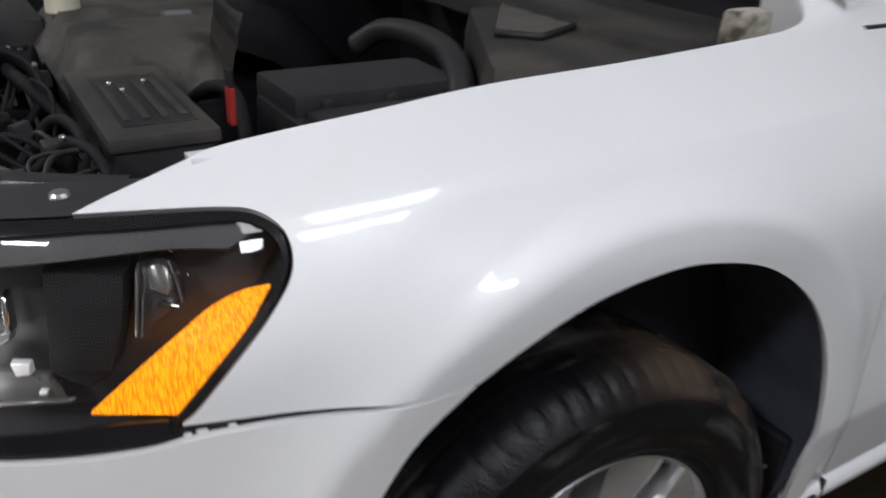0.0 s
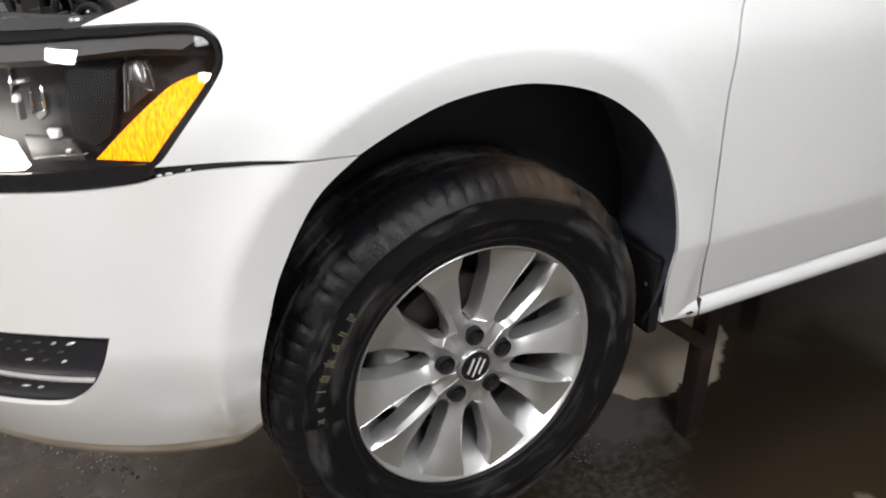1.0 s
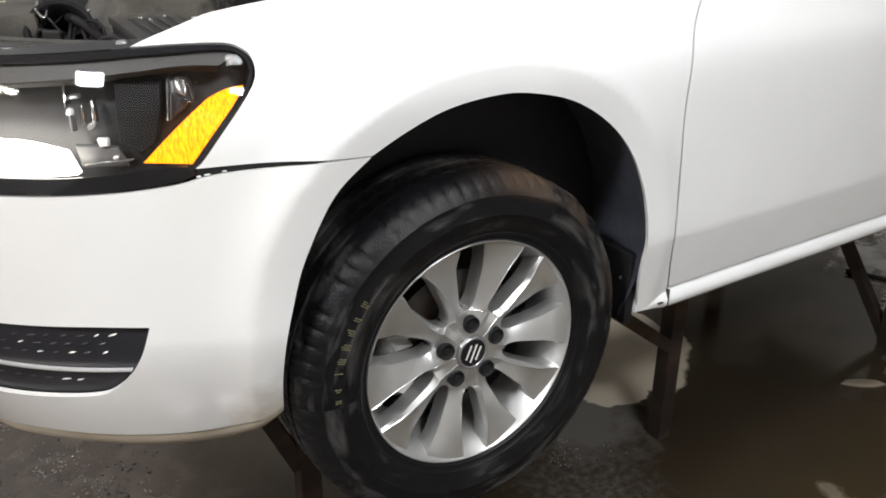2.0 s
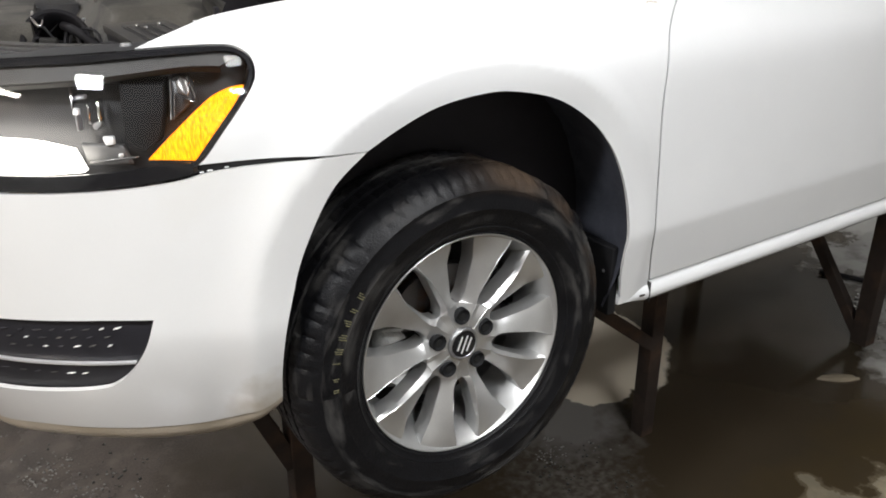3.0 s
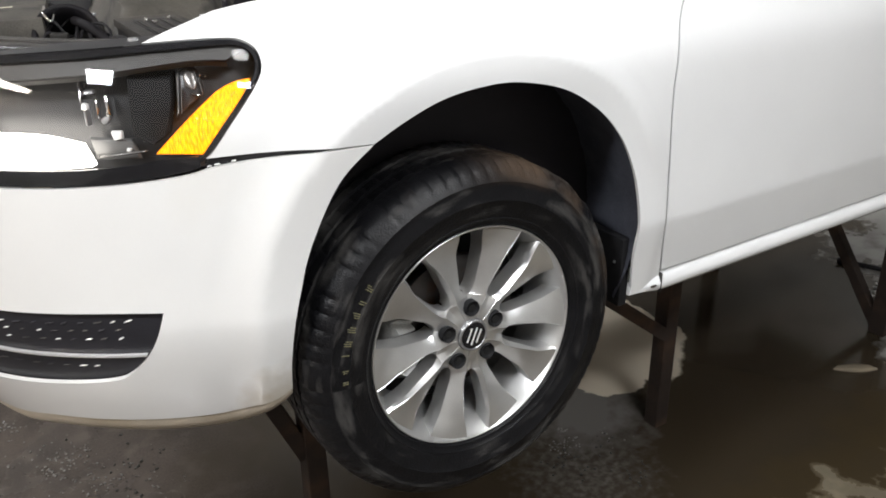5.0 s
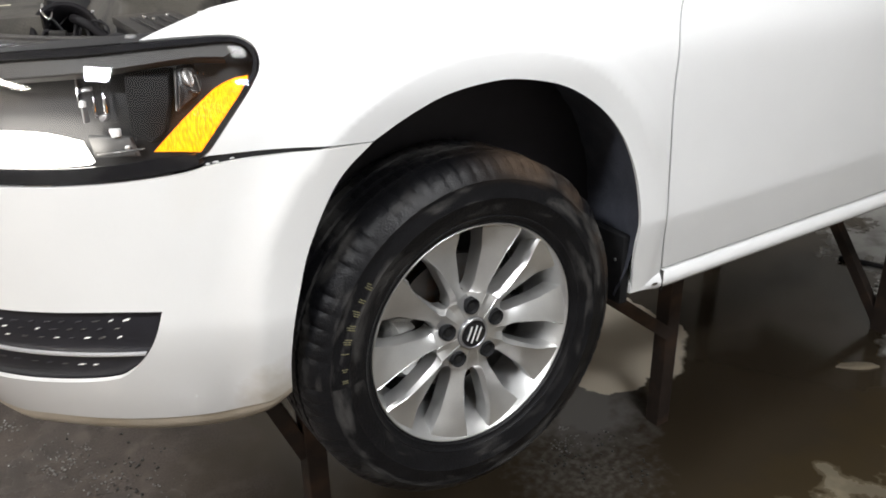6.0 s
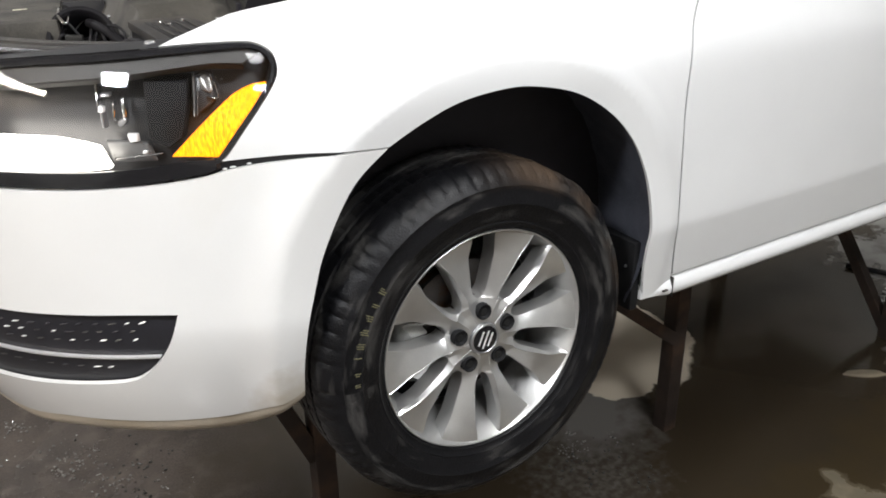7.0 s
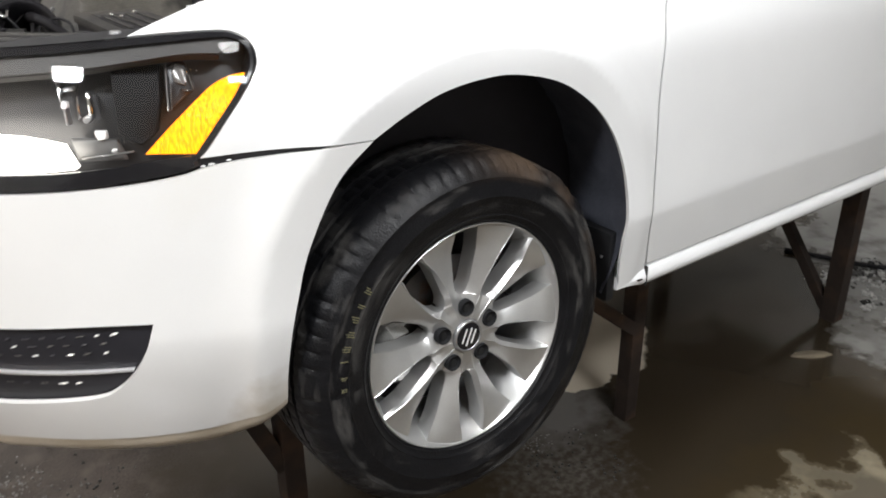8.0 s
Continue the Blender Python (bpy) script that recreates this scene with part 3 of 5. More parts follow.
LAMP = outline(
    [(-0.499, 1.581), (-0.445, 1.583), (-0.395, 1.583), (-0.372, 1.580), (-0.3585, 1.571), (-0.355, 1.556), (-0.360, 1.538), (-0.377, 1.514), (-0.4155, 1.470), (-0.445, 1.432), (-0.457, 1.412)],
    [(-0.458, 1.412), (-0.483, 1.404), (-0.542, 1.396), (-0.613, 1.389), (-0.683, 1.385), (-0.76, 1.382), (0, 1.380, 0.12)],
    [(0, 1.380, 0.12), (0, 1.45, 0.2), (0, 1.540, 0.12)],
    [(0, 1.540, 0.12), (-0.76, 1.557), (-0.674, 1.570), (-0.575, 1.577), (-0.499, 1.581)],
)
LAMP_TOP_BAND = outline(
    [(-0.499, 1.580), (-0.445, 1.582), (-0.395, 1.582), (-0.373, 1.579), (-0.3595, 1.570), (-0.3565, 1.556), (-0.3615, 1.538), (-0.378, 1.515)],
    [(-0.378, 1.515), (-0.3755, 1.524), (-0.3655, 1.540), (-0.3615, 1.555), (-0.3665, 1.567), (-0.379, 1.5745), (-0.400, 1.5765), (-0.445, 1.575), (-0.51, 1.572), (-0.575, 1.567), (-0.674, 1.560), (-0.76, 1.547), (0, 1.530, 0.11)],
    [(0, 1.530, 0.11), (0, 1.539, 0.11)],
    [(0, 1.539, 0.11), (-0.76, 1.556), (-0.674, 1.569), (-0.575, 1.576), (-0.499, 1.580)],
)
LAMP_SHROUD = outline(
    [(-0.372, 1.5685), (-0.400, 1.5755), (-0.445, 1.574), (-0.51, 1.571), (-0.575, 1.566), (-0.674, 1.559), (-0.76, 1.546), (0, 1.529, 0.11)],
    [(0, 1.529, 0.11), (0, 1.508, 0.11)],
    [(0, 1.508, 0.11), (-0.76, 1.525), (-0.674, 1.536), (-0.575, 1.5445), (-0.51, 1.5515), (-0.445, 1.5575), (-0.400, 1.5555)],
    [(-0.400, 1.5555), (-0.372, 1.5685)],
)
LAMP_REAR_BAND = outline(
    [(-0.378, 1.515), (-0.4160, 1.470), (-0.4460, 1.432), (-0.459, 1.419)],
    [(-0.459, 1.419), (-0.468, 1.420), (-0.4575, 1.430), (-0.4285, 1.467), (-0.3915, 1.509), (-0.3745, 1.525)],
    [(-0.3745, 1.525), (-0.378, 1.515)],
)
LAMP_LOW_BAND = outline(
    [(-0.462, 1.412), (-0.483, 1.405), (-0.542, 1.397), (-0.613, 1.390), (-0.683, 1.386), (-0.76, 1.383), (0, 1.381, 0.11)],
    [(0, 1.381, 0.11), (0, 1.404, 0.11)],
    [(0, 1.404, 0.11), (-0.76, 1.407), (-0.683, 1.410), (-0.613, 1.413), (-0.542, 1.420), (-0.500, 1.426), (-0.464, 1.427)],
    [(-0.464, 1.427), (-0.462, 1.412)],
)
AMBER_SHAPE = outline(
    [(-0.3745, 1.530), (-0.396, 1.5275), (-0.420, 1.5185), (-0.443, 1.503), (-0.478, 1.474), (-0.519, 1.433)],
    [(-0.519, 1.433), (-0.487, 1.431), (-0.4565, 1.428)],
    [(-0.4565, 1.428), (-0.4275, 1.465), (-0.3935, 1.506), (-0.3745, 1.530)],
)
DRL_SHAPE = outline(
    [(-0.78, 1.458), (-0.702, 1.461), (-0.657, 1.459), (-0.613, 1.4475)],
    [(-0.613, 1.4475), (-0.6025, 1.4155)],
    [(-0.6025, 1.4155), (-0.65, 1.411), (-0.712, 1.408), (-0.78, 1.406)],
    [(-0.78, 1.406), (-0.78, 1.458)],
)


def skin_block(name, corners, deep, high, mat, parent, label=""):
    """A small moulded block that stands up from a depth below the skin, on four (x, z) corners."""
    bm = bmesh.new()
    low = [bm.verts.new(skin(along(x, z), z, deep)) for x, z in corners]
    top = []
    cx = sum(c[0] for c in corners) / len(corners)
    cz = sum(c[1] for c in corners) / len(corners)
    for x, z in corners:
        xx, zz = x + (cx - x) * 0.12, z + (cz - z) * 0.12
        top.append(bm.verts.new(skin(along(xx, zz), zz, deep - high)))
    n = len(low)
    bm.faces.new(top)
    bm.faces.new(list(reversed(low)))
    for i in range(n):
        bm.faces.new((low[i], low[(i + 1) % n], top[(i + 1) % n], top[i]))
    bmesh.ops.bevel(bm, geom=list(bm.edges), offset=0.0012, segments=1, affect="EDGES")
    return part(name, bm, mat, parent, label, angle=40)


def build_headlamp():
    lamp = panel("headlamp", LAMP, LAMP_BOWL, car, deep=0.075, fold=0.004, label="clear headlamp with a lit lower lamp and black edge")
    lens = panel("lens", LAMP, LENS, lamp, fold=0)
    lens.visible_shadow = False
    # the lens curls in towards its rear tip
    me = lens.data
    for v in me.vertices:
        k = max(v.co.x + 0.425, 0.0) / 0.07
        v.co.y += 0.011 * k ** 3
    me.update()
    me.normals_split_custom_set_from_vertices([tuple(v.normal) for v in me.vertices])
    # the side walls of the bowl
    bm = bmesh.new()
    loop = fine_line(LAMP, 0.02)
    a = [bm.verts.new(skin(s, z, 0.004)) for s, z in loop]
    b = [bm.verts.new(skin(s, z, 0.078)) for s, z in loop]
    for i in range(len(loop)):
        j = (i + 1) % len(loop)
        bm.faces.new((a[i], a[j], b[j], b[i]))
    part("bowl_wall", bm, BLACK_PLASTIC, lamp, smooth=True)
    panel("top_band", LAMP_TOP_BAND, BLACK_GLOSS, lamp, deep=0.003, fold=0.004)
    panel("rear_band", LAMP_REAR_BAND, BLACK_GLOSS, lamp, deep=0.004, fold=0.004)
    panel("lower_band", LAMP_LOW_BAND, BLACK_GLOSS, lamp, deep=0.003, fold=0.004)
    panel("amber_glow", AMBER_SHAPE, AMBER, lamp, deep=0.009, fold=0.006, step=0.008, label="ribbed amber side reflector with an added glow")
    panel("lit_lamp", DRL_SHAPE, DRL, lamp, deep=0.012, fold=0.015, label="lit white lamp")
    panel("upper_shroud", LAMP_SHROUD, SHROUD, lamp, deep=0.012, fold=0.004)
    # a grey trim line under the dark upper shroud
    trim = outline([(-0.40, 1.556), (-0.445, 1.560), (-0.51, 1.555), (-0.575, 1.548), (-0.674, 1.540), (-0.76, 1.529)],
                   [(-0.76, 1.529), (-0.76, 1.521)],
                   [(-0.76, 1.521), (-0.674, 1.532), (-0.575, 1.541), (-0.51, 1.549), (-0.445, 1.554), (-0.40, 1.551)],
                   [(-0.40, 1.551), (-0.40, 1.556)])
    panel("trim_strip", trim, TRIM_GREY, lamp, deep=0.022, fold=0.02)
    # the reflector cup with its bright faces
    skin_block("cup_side", [(-0.6155, 1.497), (-0.611, 1.497), (-0.6085, 1.530), (-0.6115, 1.530)], 0.055, 0.015, CHROME, lamp)
    skin_block("cup_side", [(-0.6155, 1.465), (-0.612, 1.465), (-0.6115, 1.495), (-0.6145, 1.495)], 0.060, 0.015, SATIN, lamp)
    skin_block("cup_side", [(-0.6005, 1.473), (-0.5975, 1.473), (-0.5945, 1.506), (-0.5975, 1.506)], 0.060, 0.012, CHROME, lamp)
    skin_block("cup_side", [(-0.5865, 1.477), (-0.5805, 1.479), (-0.5795, 1.511), (-0.5845, 1.511)], 0.060, 0.012, CHROME, lamp)
    skin_block("cup_floor", [(-0.597, 1.475), (-0.583, 1.482), (-0.583, 1.473), (-0.591, 1.466), (-0.596, 1.468)], 0.060, 0.010, SATIN, lamp)
    skin_block("cup_step", [(-0.610, 1.510), (-0.596, 1.512), (-0.596, 1.517), (-0.609, 1.516)], 0.055, 0.010, SATIN, lamp)
    skin_block("cup_screw", [(-0.615, 1.491), (-0.606, 1.491), (-0.605, 1.499), (-0.612, 1.501)], 0.046, 0.008, REFLECTOR, lamp)
    skin_block("bulb_tip", [(-0.580, 1.446), (-0.567, 1.448), (-0.567, 1.460), (-0.583, 1.460)], 0.046, 0.008, REFLECTOR, lamp)
    skin_block("bulb_tip", [(-0.566, 1.4285), (-0.559, 1.4285), (-0.558, 1.434), (-0.565, 1.434)], 0.044, 0.006, REFLECTOR, lamp)
    for i in range(5):
        skin_block("chrome_dot", [(-0.565 + 0.008 * i, 1.4420), (-0.5635 + 0.008 * i, 1.4420), (-0.563 + 0.008 * i, 1.4436), (-0.565 + 0.008 * i, 1.4436)], 0.044, 0.003, CHROME, lamp)
    # the rear reflector cup: a rounded shell with thin bright edges
    skin_block("turn_cup", [(-0.486, 1.478), (-0.446, 1.504), (-0.444, 1.514), (-0.448, 1.540), (-0.461, 1.545), (-0.475, 1.539), (-0.484, 1.506)], 0.055, 0.012, LAMP_BOWL, lamp)
    skin_block("turn_reflector", [(-0.470, 1.518), (-0.456, 1.512), (-0.450, 1.520), (-0.451, 1.536), (-0.460, 1.541), (-0.469, 1.535)], 0.044, 0.006, SMOKY, lamp)
    skin_block("turn_rib", [(-0.487, 1.479), (-0.4845, 1.480), (-0.4735, 1.537), (-0.476, 1.537)], 0.046, 0.010, SATIN, lamp)
    skin_block("turn_rib", [(-0.482, 1.480), (-0.4805, 1.481), (-0.473, 1.518), (-0.4745, 1.518)], 0.046, 0.012, SMOKY, lamp)
    skin_block("turn_rib", [(-0.464, 1.508), (-0.447, 1.5045), (-0.447, 1.5075), (-0.464, 1.5105)], 0.044, 0.008, CHROME, lamp)
    skin_block("turn_rib", [(-0.4475, 1.507), (-0.4455, 1.507), (-0.4465, 1.530), (-0.4485, 1.530)], 0.044, 0.008, SMOKY, lamp)
    # small glints round the cup, modelled as chrome dots
    for x, z in ((-0.450, 1.532), (-0.444, 1.534), (-0.437, 1.532), (-0.446, 1.549), (-0.439, 1.550)):
        skin_block("chrome_dot", [(x, z), (x + 0.003, z), (x + 0.003, z + 0.0028), (x, z + 0.0028)], 0.030, 0.004, CHROME, lamp)
    # ledge beside the lit lamp
    skin_block("lamp_ledge", [(-0.612, 1.414), (-0.548, 1.414), (-0.556, 1.446), (-0.616, 1.449)], 0.052, 0.008, LEDGE_GREY, lamp)
    skin_block("ledge_edge", [(-0.602, 1.422), (-0.535, 1.430), (-0.535, 1.433), (-0.602, 1.426)], 0.034, 0.006, SMOKY, lamp)
    # the dark inner wall between the two chambers
    skin_block("chamber_wall", [(-0.528, 1.432), (-0.506, 1.448), (-0.490, 1.500), (-0.482, 1.536), (-0.547, 1.540), (-0.557, 1.450)], 0.07, 0.034, PIT_BLACK, lamp)
    return lamp


def build_bumper():
    bumper = panel("front_bumper", BUMPER, BUMPER_PAINT, car, holes=(GRILLE_HOLE,), fold=0.008, label="white plastic front bumper")
    panel("front_bumper_half", BUMPER, BUMPER_PAINT, bumper, holes=(GRILLE_HOLE,), fold=0.008, mirror=True)
    # dusty underside that curls in below the face
    for mirror in (False, True):
        bm = bmesh.new()
        rows = []
        ctrl = [(0, 0.880, 1.0), (0, 0.881, 0.5), (0, 0.888, 0.15), (-0.717, 0.917), (-0.636, 0.930), (-0.553, 0.937), (-0.467, 0.945), (-0.413, 0.962), (-0.378, 0.976), (-0.361, 0.988)]
        line = bent([(along(*p), p[1], 0) if len(p) == 2 else (nose(p[2]), p[1], 0) for p in ctrl], 8)
        for p in line:
            k = smooth_step(-0.36, -0.47, p.x)
            row = []
            for q in range(7):
                a = q / 6 * math.pi / 2
                v = skin(p.x, p.y, 0.003 + (1 - math.cos(a)) * 0.095 * (0.3 + 0.7 * k)) - Vector((0, 0, math.sin(a) * 0.062 * (0.4 + 0.6 * k)))
                if mirror:
                    v.y = 2 * CENTRE - v.y
                row.append(bm.verts.new(v))
            rows.append(row)
        for r1, r2 in zip(rows, rows[1:]):
            for i in range(6):
                bm.faces.new((r1[i], r1[i + 1], r2[i + 1], r2[i]))
        part("lower_lip", bm, PAINT_DIRTY, bumper, "dusty stained lower lip", smooth=True)
    # white flecks for paint chips and bright highlights along the chipped upper edge
    rnd = random.Random(11)
    for x, z in ((-0.452, 1.4105), (-0.441, 1.4125), (-0.418, 1.4158)):
        w, h = rnd.uniform(0.003, 0.006), rnd.uniform(0.0009, 0.0016)
        skin_block("edge_fleck", [(x - w, z - h), (x + w, z - 0.6 * h), (x + 0.7 * w, z + h), (x - 0.5 * w, z + 0.7 * h)], 0.009, 0.006, PAINT, bumper)
    # the lower grille: back plate, bright bar, mesh of small cells
    grille = panel("lower_grille", GRILLE_HOLE, GRILLE_BLACK, bumper, deep=0.011, fold=0.0, label="black mesh lower grille with a chrome bar")
    bm = bmesh.new()
    loop = fine_line(GRILLE_HOLE, 0.02)
    a = [bm.verts.new(skin(s, z, 0.006)) for s, z in loop]
    b = [bm.verts.new(skin(s, z, 0.0125)) for s, z in loop]
    for i in range(len(loop)):
        j = (i + 1) % len(loop)
        bm.faces.new((a[i], a[j], b[j], b[i]))
    part("opening_wall", bm, BLACK_PLASTIC, grille, smooth=True)
    bar = outline([(0, 1.066, 0.97), (0, 1.069, 0.3), (-0.776, 1.079), (-0.684, 1.0875), (-0.577, 1.094)],
                  [(-0.577, 1.094), (-0.578, 1.0905)],
                  [(-0.578, 1.0905), (-0.684, 1.0838), (-0.776, 1.0752), (0, 1.0652, 0.3), (0, 1.062, 0.97)],
                  [(0, 1.062, 0.97), (0, 1.066, 0.97)])
    panel("grille_bar", bar, BRIGHT_BAR, grille, deep=0.004, fold=0.006, label="thin chrome bar")
    # rows of small cells pressed into the mesh; glints put in as brighter material
    rnd = random.Random(5)
    rows = ((1.158, -0.598, 0.0), (1.142, -0.604, 0.010), (1.125, -0.612, 0.0), (1.064, -0.640, 0.010))
    for z0, end, shift in rows:
        for k in range(10):
            x = end - shift - 0.0215 * k + rnd.uniform(-0.0015, 0.0015)
            z = z0 - 0.0022 * k * (0.6 + 0.05 * k)
            bright = rnd.random() - 0.03 * k
            mat = REFLECTOR if bright > 0.68 else (TRIM_GREY if bright > 0.25 else WEB_BLACK)
            w, h = rnd.uniform(0.005, 0.008), rnd.uniform(0.0022, 0.0036)
            skin_block("cell", [(x - w, z - h), (x + 0.3 * w, z - 0.3 * h), (x + w, z + h), (x - 0.3 * w, z + 0.4 * h)], 0.0115, 0.0035, mat, grille)
    return bumper


def build_fenders():
    fender = panel("front_fender", FENDER, PAINT, car, fold=0.007, step=0.009, label="white front wing")
    panel("front_fender", FENDER, PAINT, car, fold=0.02, mirror=True, step=0.03)
    # dark joint between wing and bumper, with a chipped edge
    bm = bmesh.new()
    line = bent([(along(x, z), z, 0) for x, z in ((-0.205, 1.416), (-0.308, 1.4205), (-0.39, 1.4205), (-0.430, 1.418), (-0.457, 1.415))], 12)
    rows = []
    for p in line:
        w = 0.003 + 0.007 * smooth_step(-0.22, -0.42, p.x)
        rows.append([bm.verts.new(skin(p.x, p.y + w, 0.010)), bm.verts.new(skin(p.x, p.y - w, 0.010))])
    for r1, r2 in zip(rows, rows[1:]):
        bm.faces.new((r1[0], r1[1], r2[1], r2[0]))
    part("joint_seal", bm, BLACK_PLASTIC, fender)
    # white mounting tab on the bay side
    part("mounting_tab", new_box(-0.404, -0.374, 0.112, 0.136, 1.607, 1.6115, bevel=0.0015), PAINT, fender)
    # inner wheel housing
    for side in (1, -1):
        bm = bmesh.new()
        rings = []
        prof = [(None, 1.008), (0.03, 1.05), (0.10, 1.085), (0.20, 1.09), (0.30, 1.06), (0.33, 0.95), (0.34, 0.75)]
        for k in range(41):
            a = math.radians(-22 + 209 * k / 40)
            ca, sa = math.cos(a), math.sin(a)
            e = (abs(ca) ** 2.15 + abs(sa) ** 2.15) ** (-1 / 2.15)
            row = []
            for y, f in prof:
                w = 1 + 0.008 * math.sin(k * 1.9 + y * 30) if y is not None else 1.0
                r = 0.377 * e * f * w
                if y is None:
                    px, pz = ARCH_X + r * ca * 0.995, max(ARCH_Z + r * sa, 0.97)
                    y = skin(along(px, pz), pz).y + 0.0065
                yy = y if side == 1 else 2 * CENTRE - y
                row.append(bm.verts.new((ARCH_X + r * ca * 0.995, yy, ARCH_Z + r * sa)))
            rings.append(row)
        for r1, r2 in zip(rings, rings[1:]):
            for i in range(len(prof) - 1):
                bm.faces.new((r1[i], r1[i + 1], r2[i + 1], r2[i]))
        part("wheel_housing", bm, LINER if side == 1 else BAY, car, "black felt wheel housing liner", smooth=True)
    # back closing plate of the housing
    part("housing_back", new_box(-0.40, 0.42, 0.345, 0.36, 0.93, 1.46), BAY, car)
    # splash flap at the rear foot of the arch
    bm = bmesh.new()
    box(bm, 0.384, 0.408, 0.004, 0.17, 0.930, 1.09, bevel=0.008)
    part("splash_flap", bm, PIT_BLACK, car, angle=40)
    part("flap_clip", new_box(0.380, 0.385, 0.022, 0.027, 1.03, 1.036, bevel=0.002), SATIN, car)
    return fender


DOOR = outline(
    [(0.634, 1.668), (0.592, 1.640), (0.5395, 1.600), (0.4775, 1.530), (0.458, 1.44), (0.4575, 1.34), (0.4675, 1.19), (0.4735, 1.10), (0.4905, 1.010)],
    [(0.4905, 1.010), (0.495, 0.996)],
    [(0.495, 0.996), (1.56, 0.998)],
    [(1.56, 0.998), (1.575, 1.3), (1.60, 1.668)],
    [(1.60, 1.668), (0.634, 1.668)],
)
WINDOW = outline([(0.668, 1.674), (1.60, 1.674)], [(1.60, 1.674), (1.60, 1.72)], [(1.60, 1.72), (0.70, 1.72)], [(0.70, 1.72), (0.668, 1.674)])


def build_side():
    door = panel("front_door", DOOR, PAINT, car, fold=0.02, step=0.02, label="white front door, shut")
    panel("side_window", WINDOW, BLACK_GLOSS, door, step=0.03, fold=0.01, label="black window edge")
    # the small tan mark on the paint by the door gap
    bm = bmesh.new()
    for i in range(6):
        s, z = 0.438 + 0.0050 * i, 1.587 + 0.0012 * math.sin(i)
        a = [bm.verts.new(skin(s + dx, z + dz, -0.0006)) for dx, dz in ((0, 0), (0.0045, 0), (0.0045, 0.0018), (0, 0.0018))]
        bm.faces.new(a)
    part("scuff", bm, BEIGE, door, "tan scuff in the paint")
    # sill strip
    for side in (1, -1):
        bm = bmesh.new()
        prof = [(0.03, 0.998), (0.008, 0.995), (-0.007, 0.984), (-0.015, 0.968), (-0.015, 0.955), (-0.006, 0.944), (0.012, 0.937), (0.05, 0.934), (0.14, 0.934)]
        rows = []
        for x in [0.408, 0.412, 0.43, 0.46, 0.488] + [0.52 + 0.08 * k for k in range(30)]:
            rise = 0.010 * smooth_step(0.50, 0.41, x)
            inn = 0.012 * smooth_step(0.5, 0.41, x)
            rows.append([bm.verts.new((x, (y + inn) if side == 1 else 2 * CENTRE - y - inn, z + (rise if i > 4 else 0))) for i, (y, z) in enumerate(prof)])
        for r1, r2 in zip(rows, rows[1:]):
            for i in range(len(prof) - 1):
                bm.faces.new((r1[i], r1[i + 1], r2[i + 1], r2[i]))
        bm.faces.new(rows[0])
        sill = part("sill", bm, PAINT, car, "white sill strip", angle=50)
        if side == 1:
            part("sill_joint", new_box(0.4897, 0.4912, -0.0166, 0.02, 0.945, 0.992), DARK_METAL, sill)
            part("sill_chip", new_box(0.462, 0.476, -0.0165, -0.012, 0.9640, 0.9665), RUST, sill)
    # shell that closes the body behind the panels
    part("floor_pan", new_box(-0.2, 3.5, 0.05, 2 * CENTRE - 0.05, 0.945, 0.975), BAY, car)
    part("door_inner", new_box(0.50, 3.5, 0.12, 0.14, 0.975, 1.66), BAY, car)
    part("body_side_far", new_box(0.50, 3.5, 2 * CENTRE + 0.01, 2 * CENTRE + 0.03, 0.975, 1.66), PAINT, car)
    part("bulkhead", new_box(0.62, 0.65, 0.14, 2 * CENTRE + 0.01, 0.975, 1.68), BAY, car)
    rear = outline([(1.565, 0.998), (3.55, 0.998)], [(3.55, 0.998), (3.50, 1.69)], [(3.50, 1.69), (1.605, 1.68)], [(1.605, 1.68), (1.58, 1.3), (1.565, 0.998)])
    panel("rear_side", rear, PAINT, car, step=0.05, fold=0.02)


RIM_R, TYRE_R = 0.225, 0.334


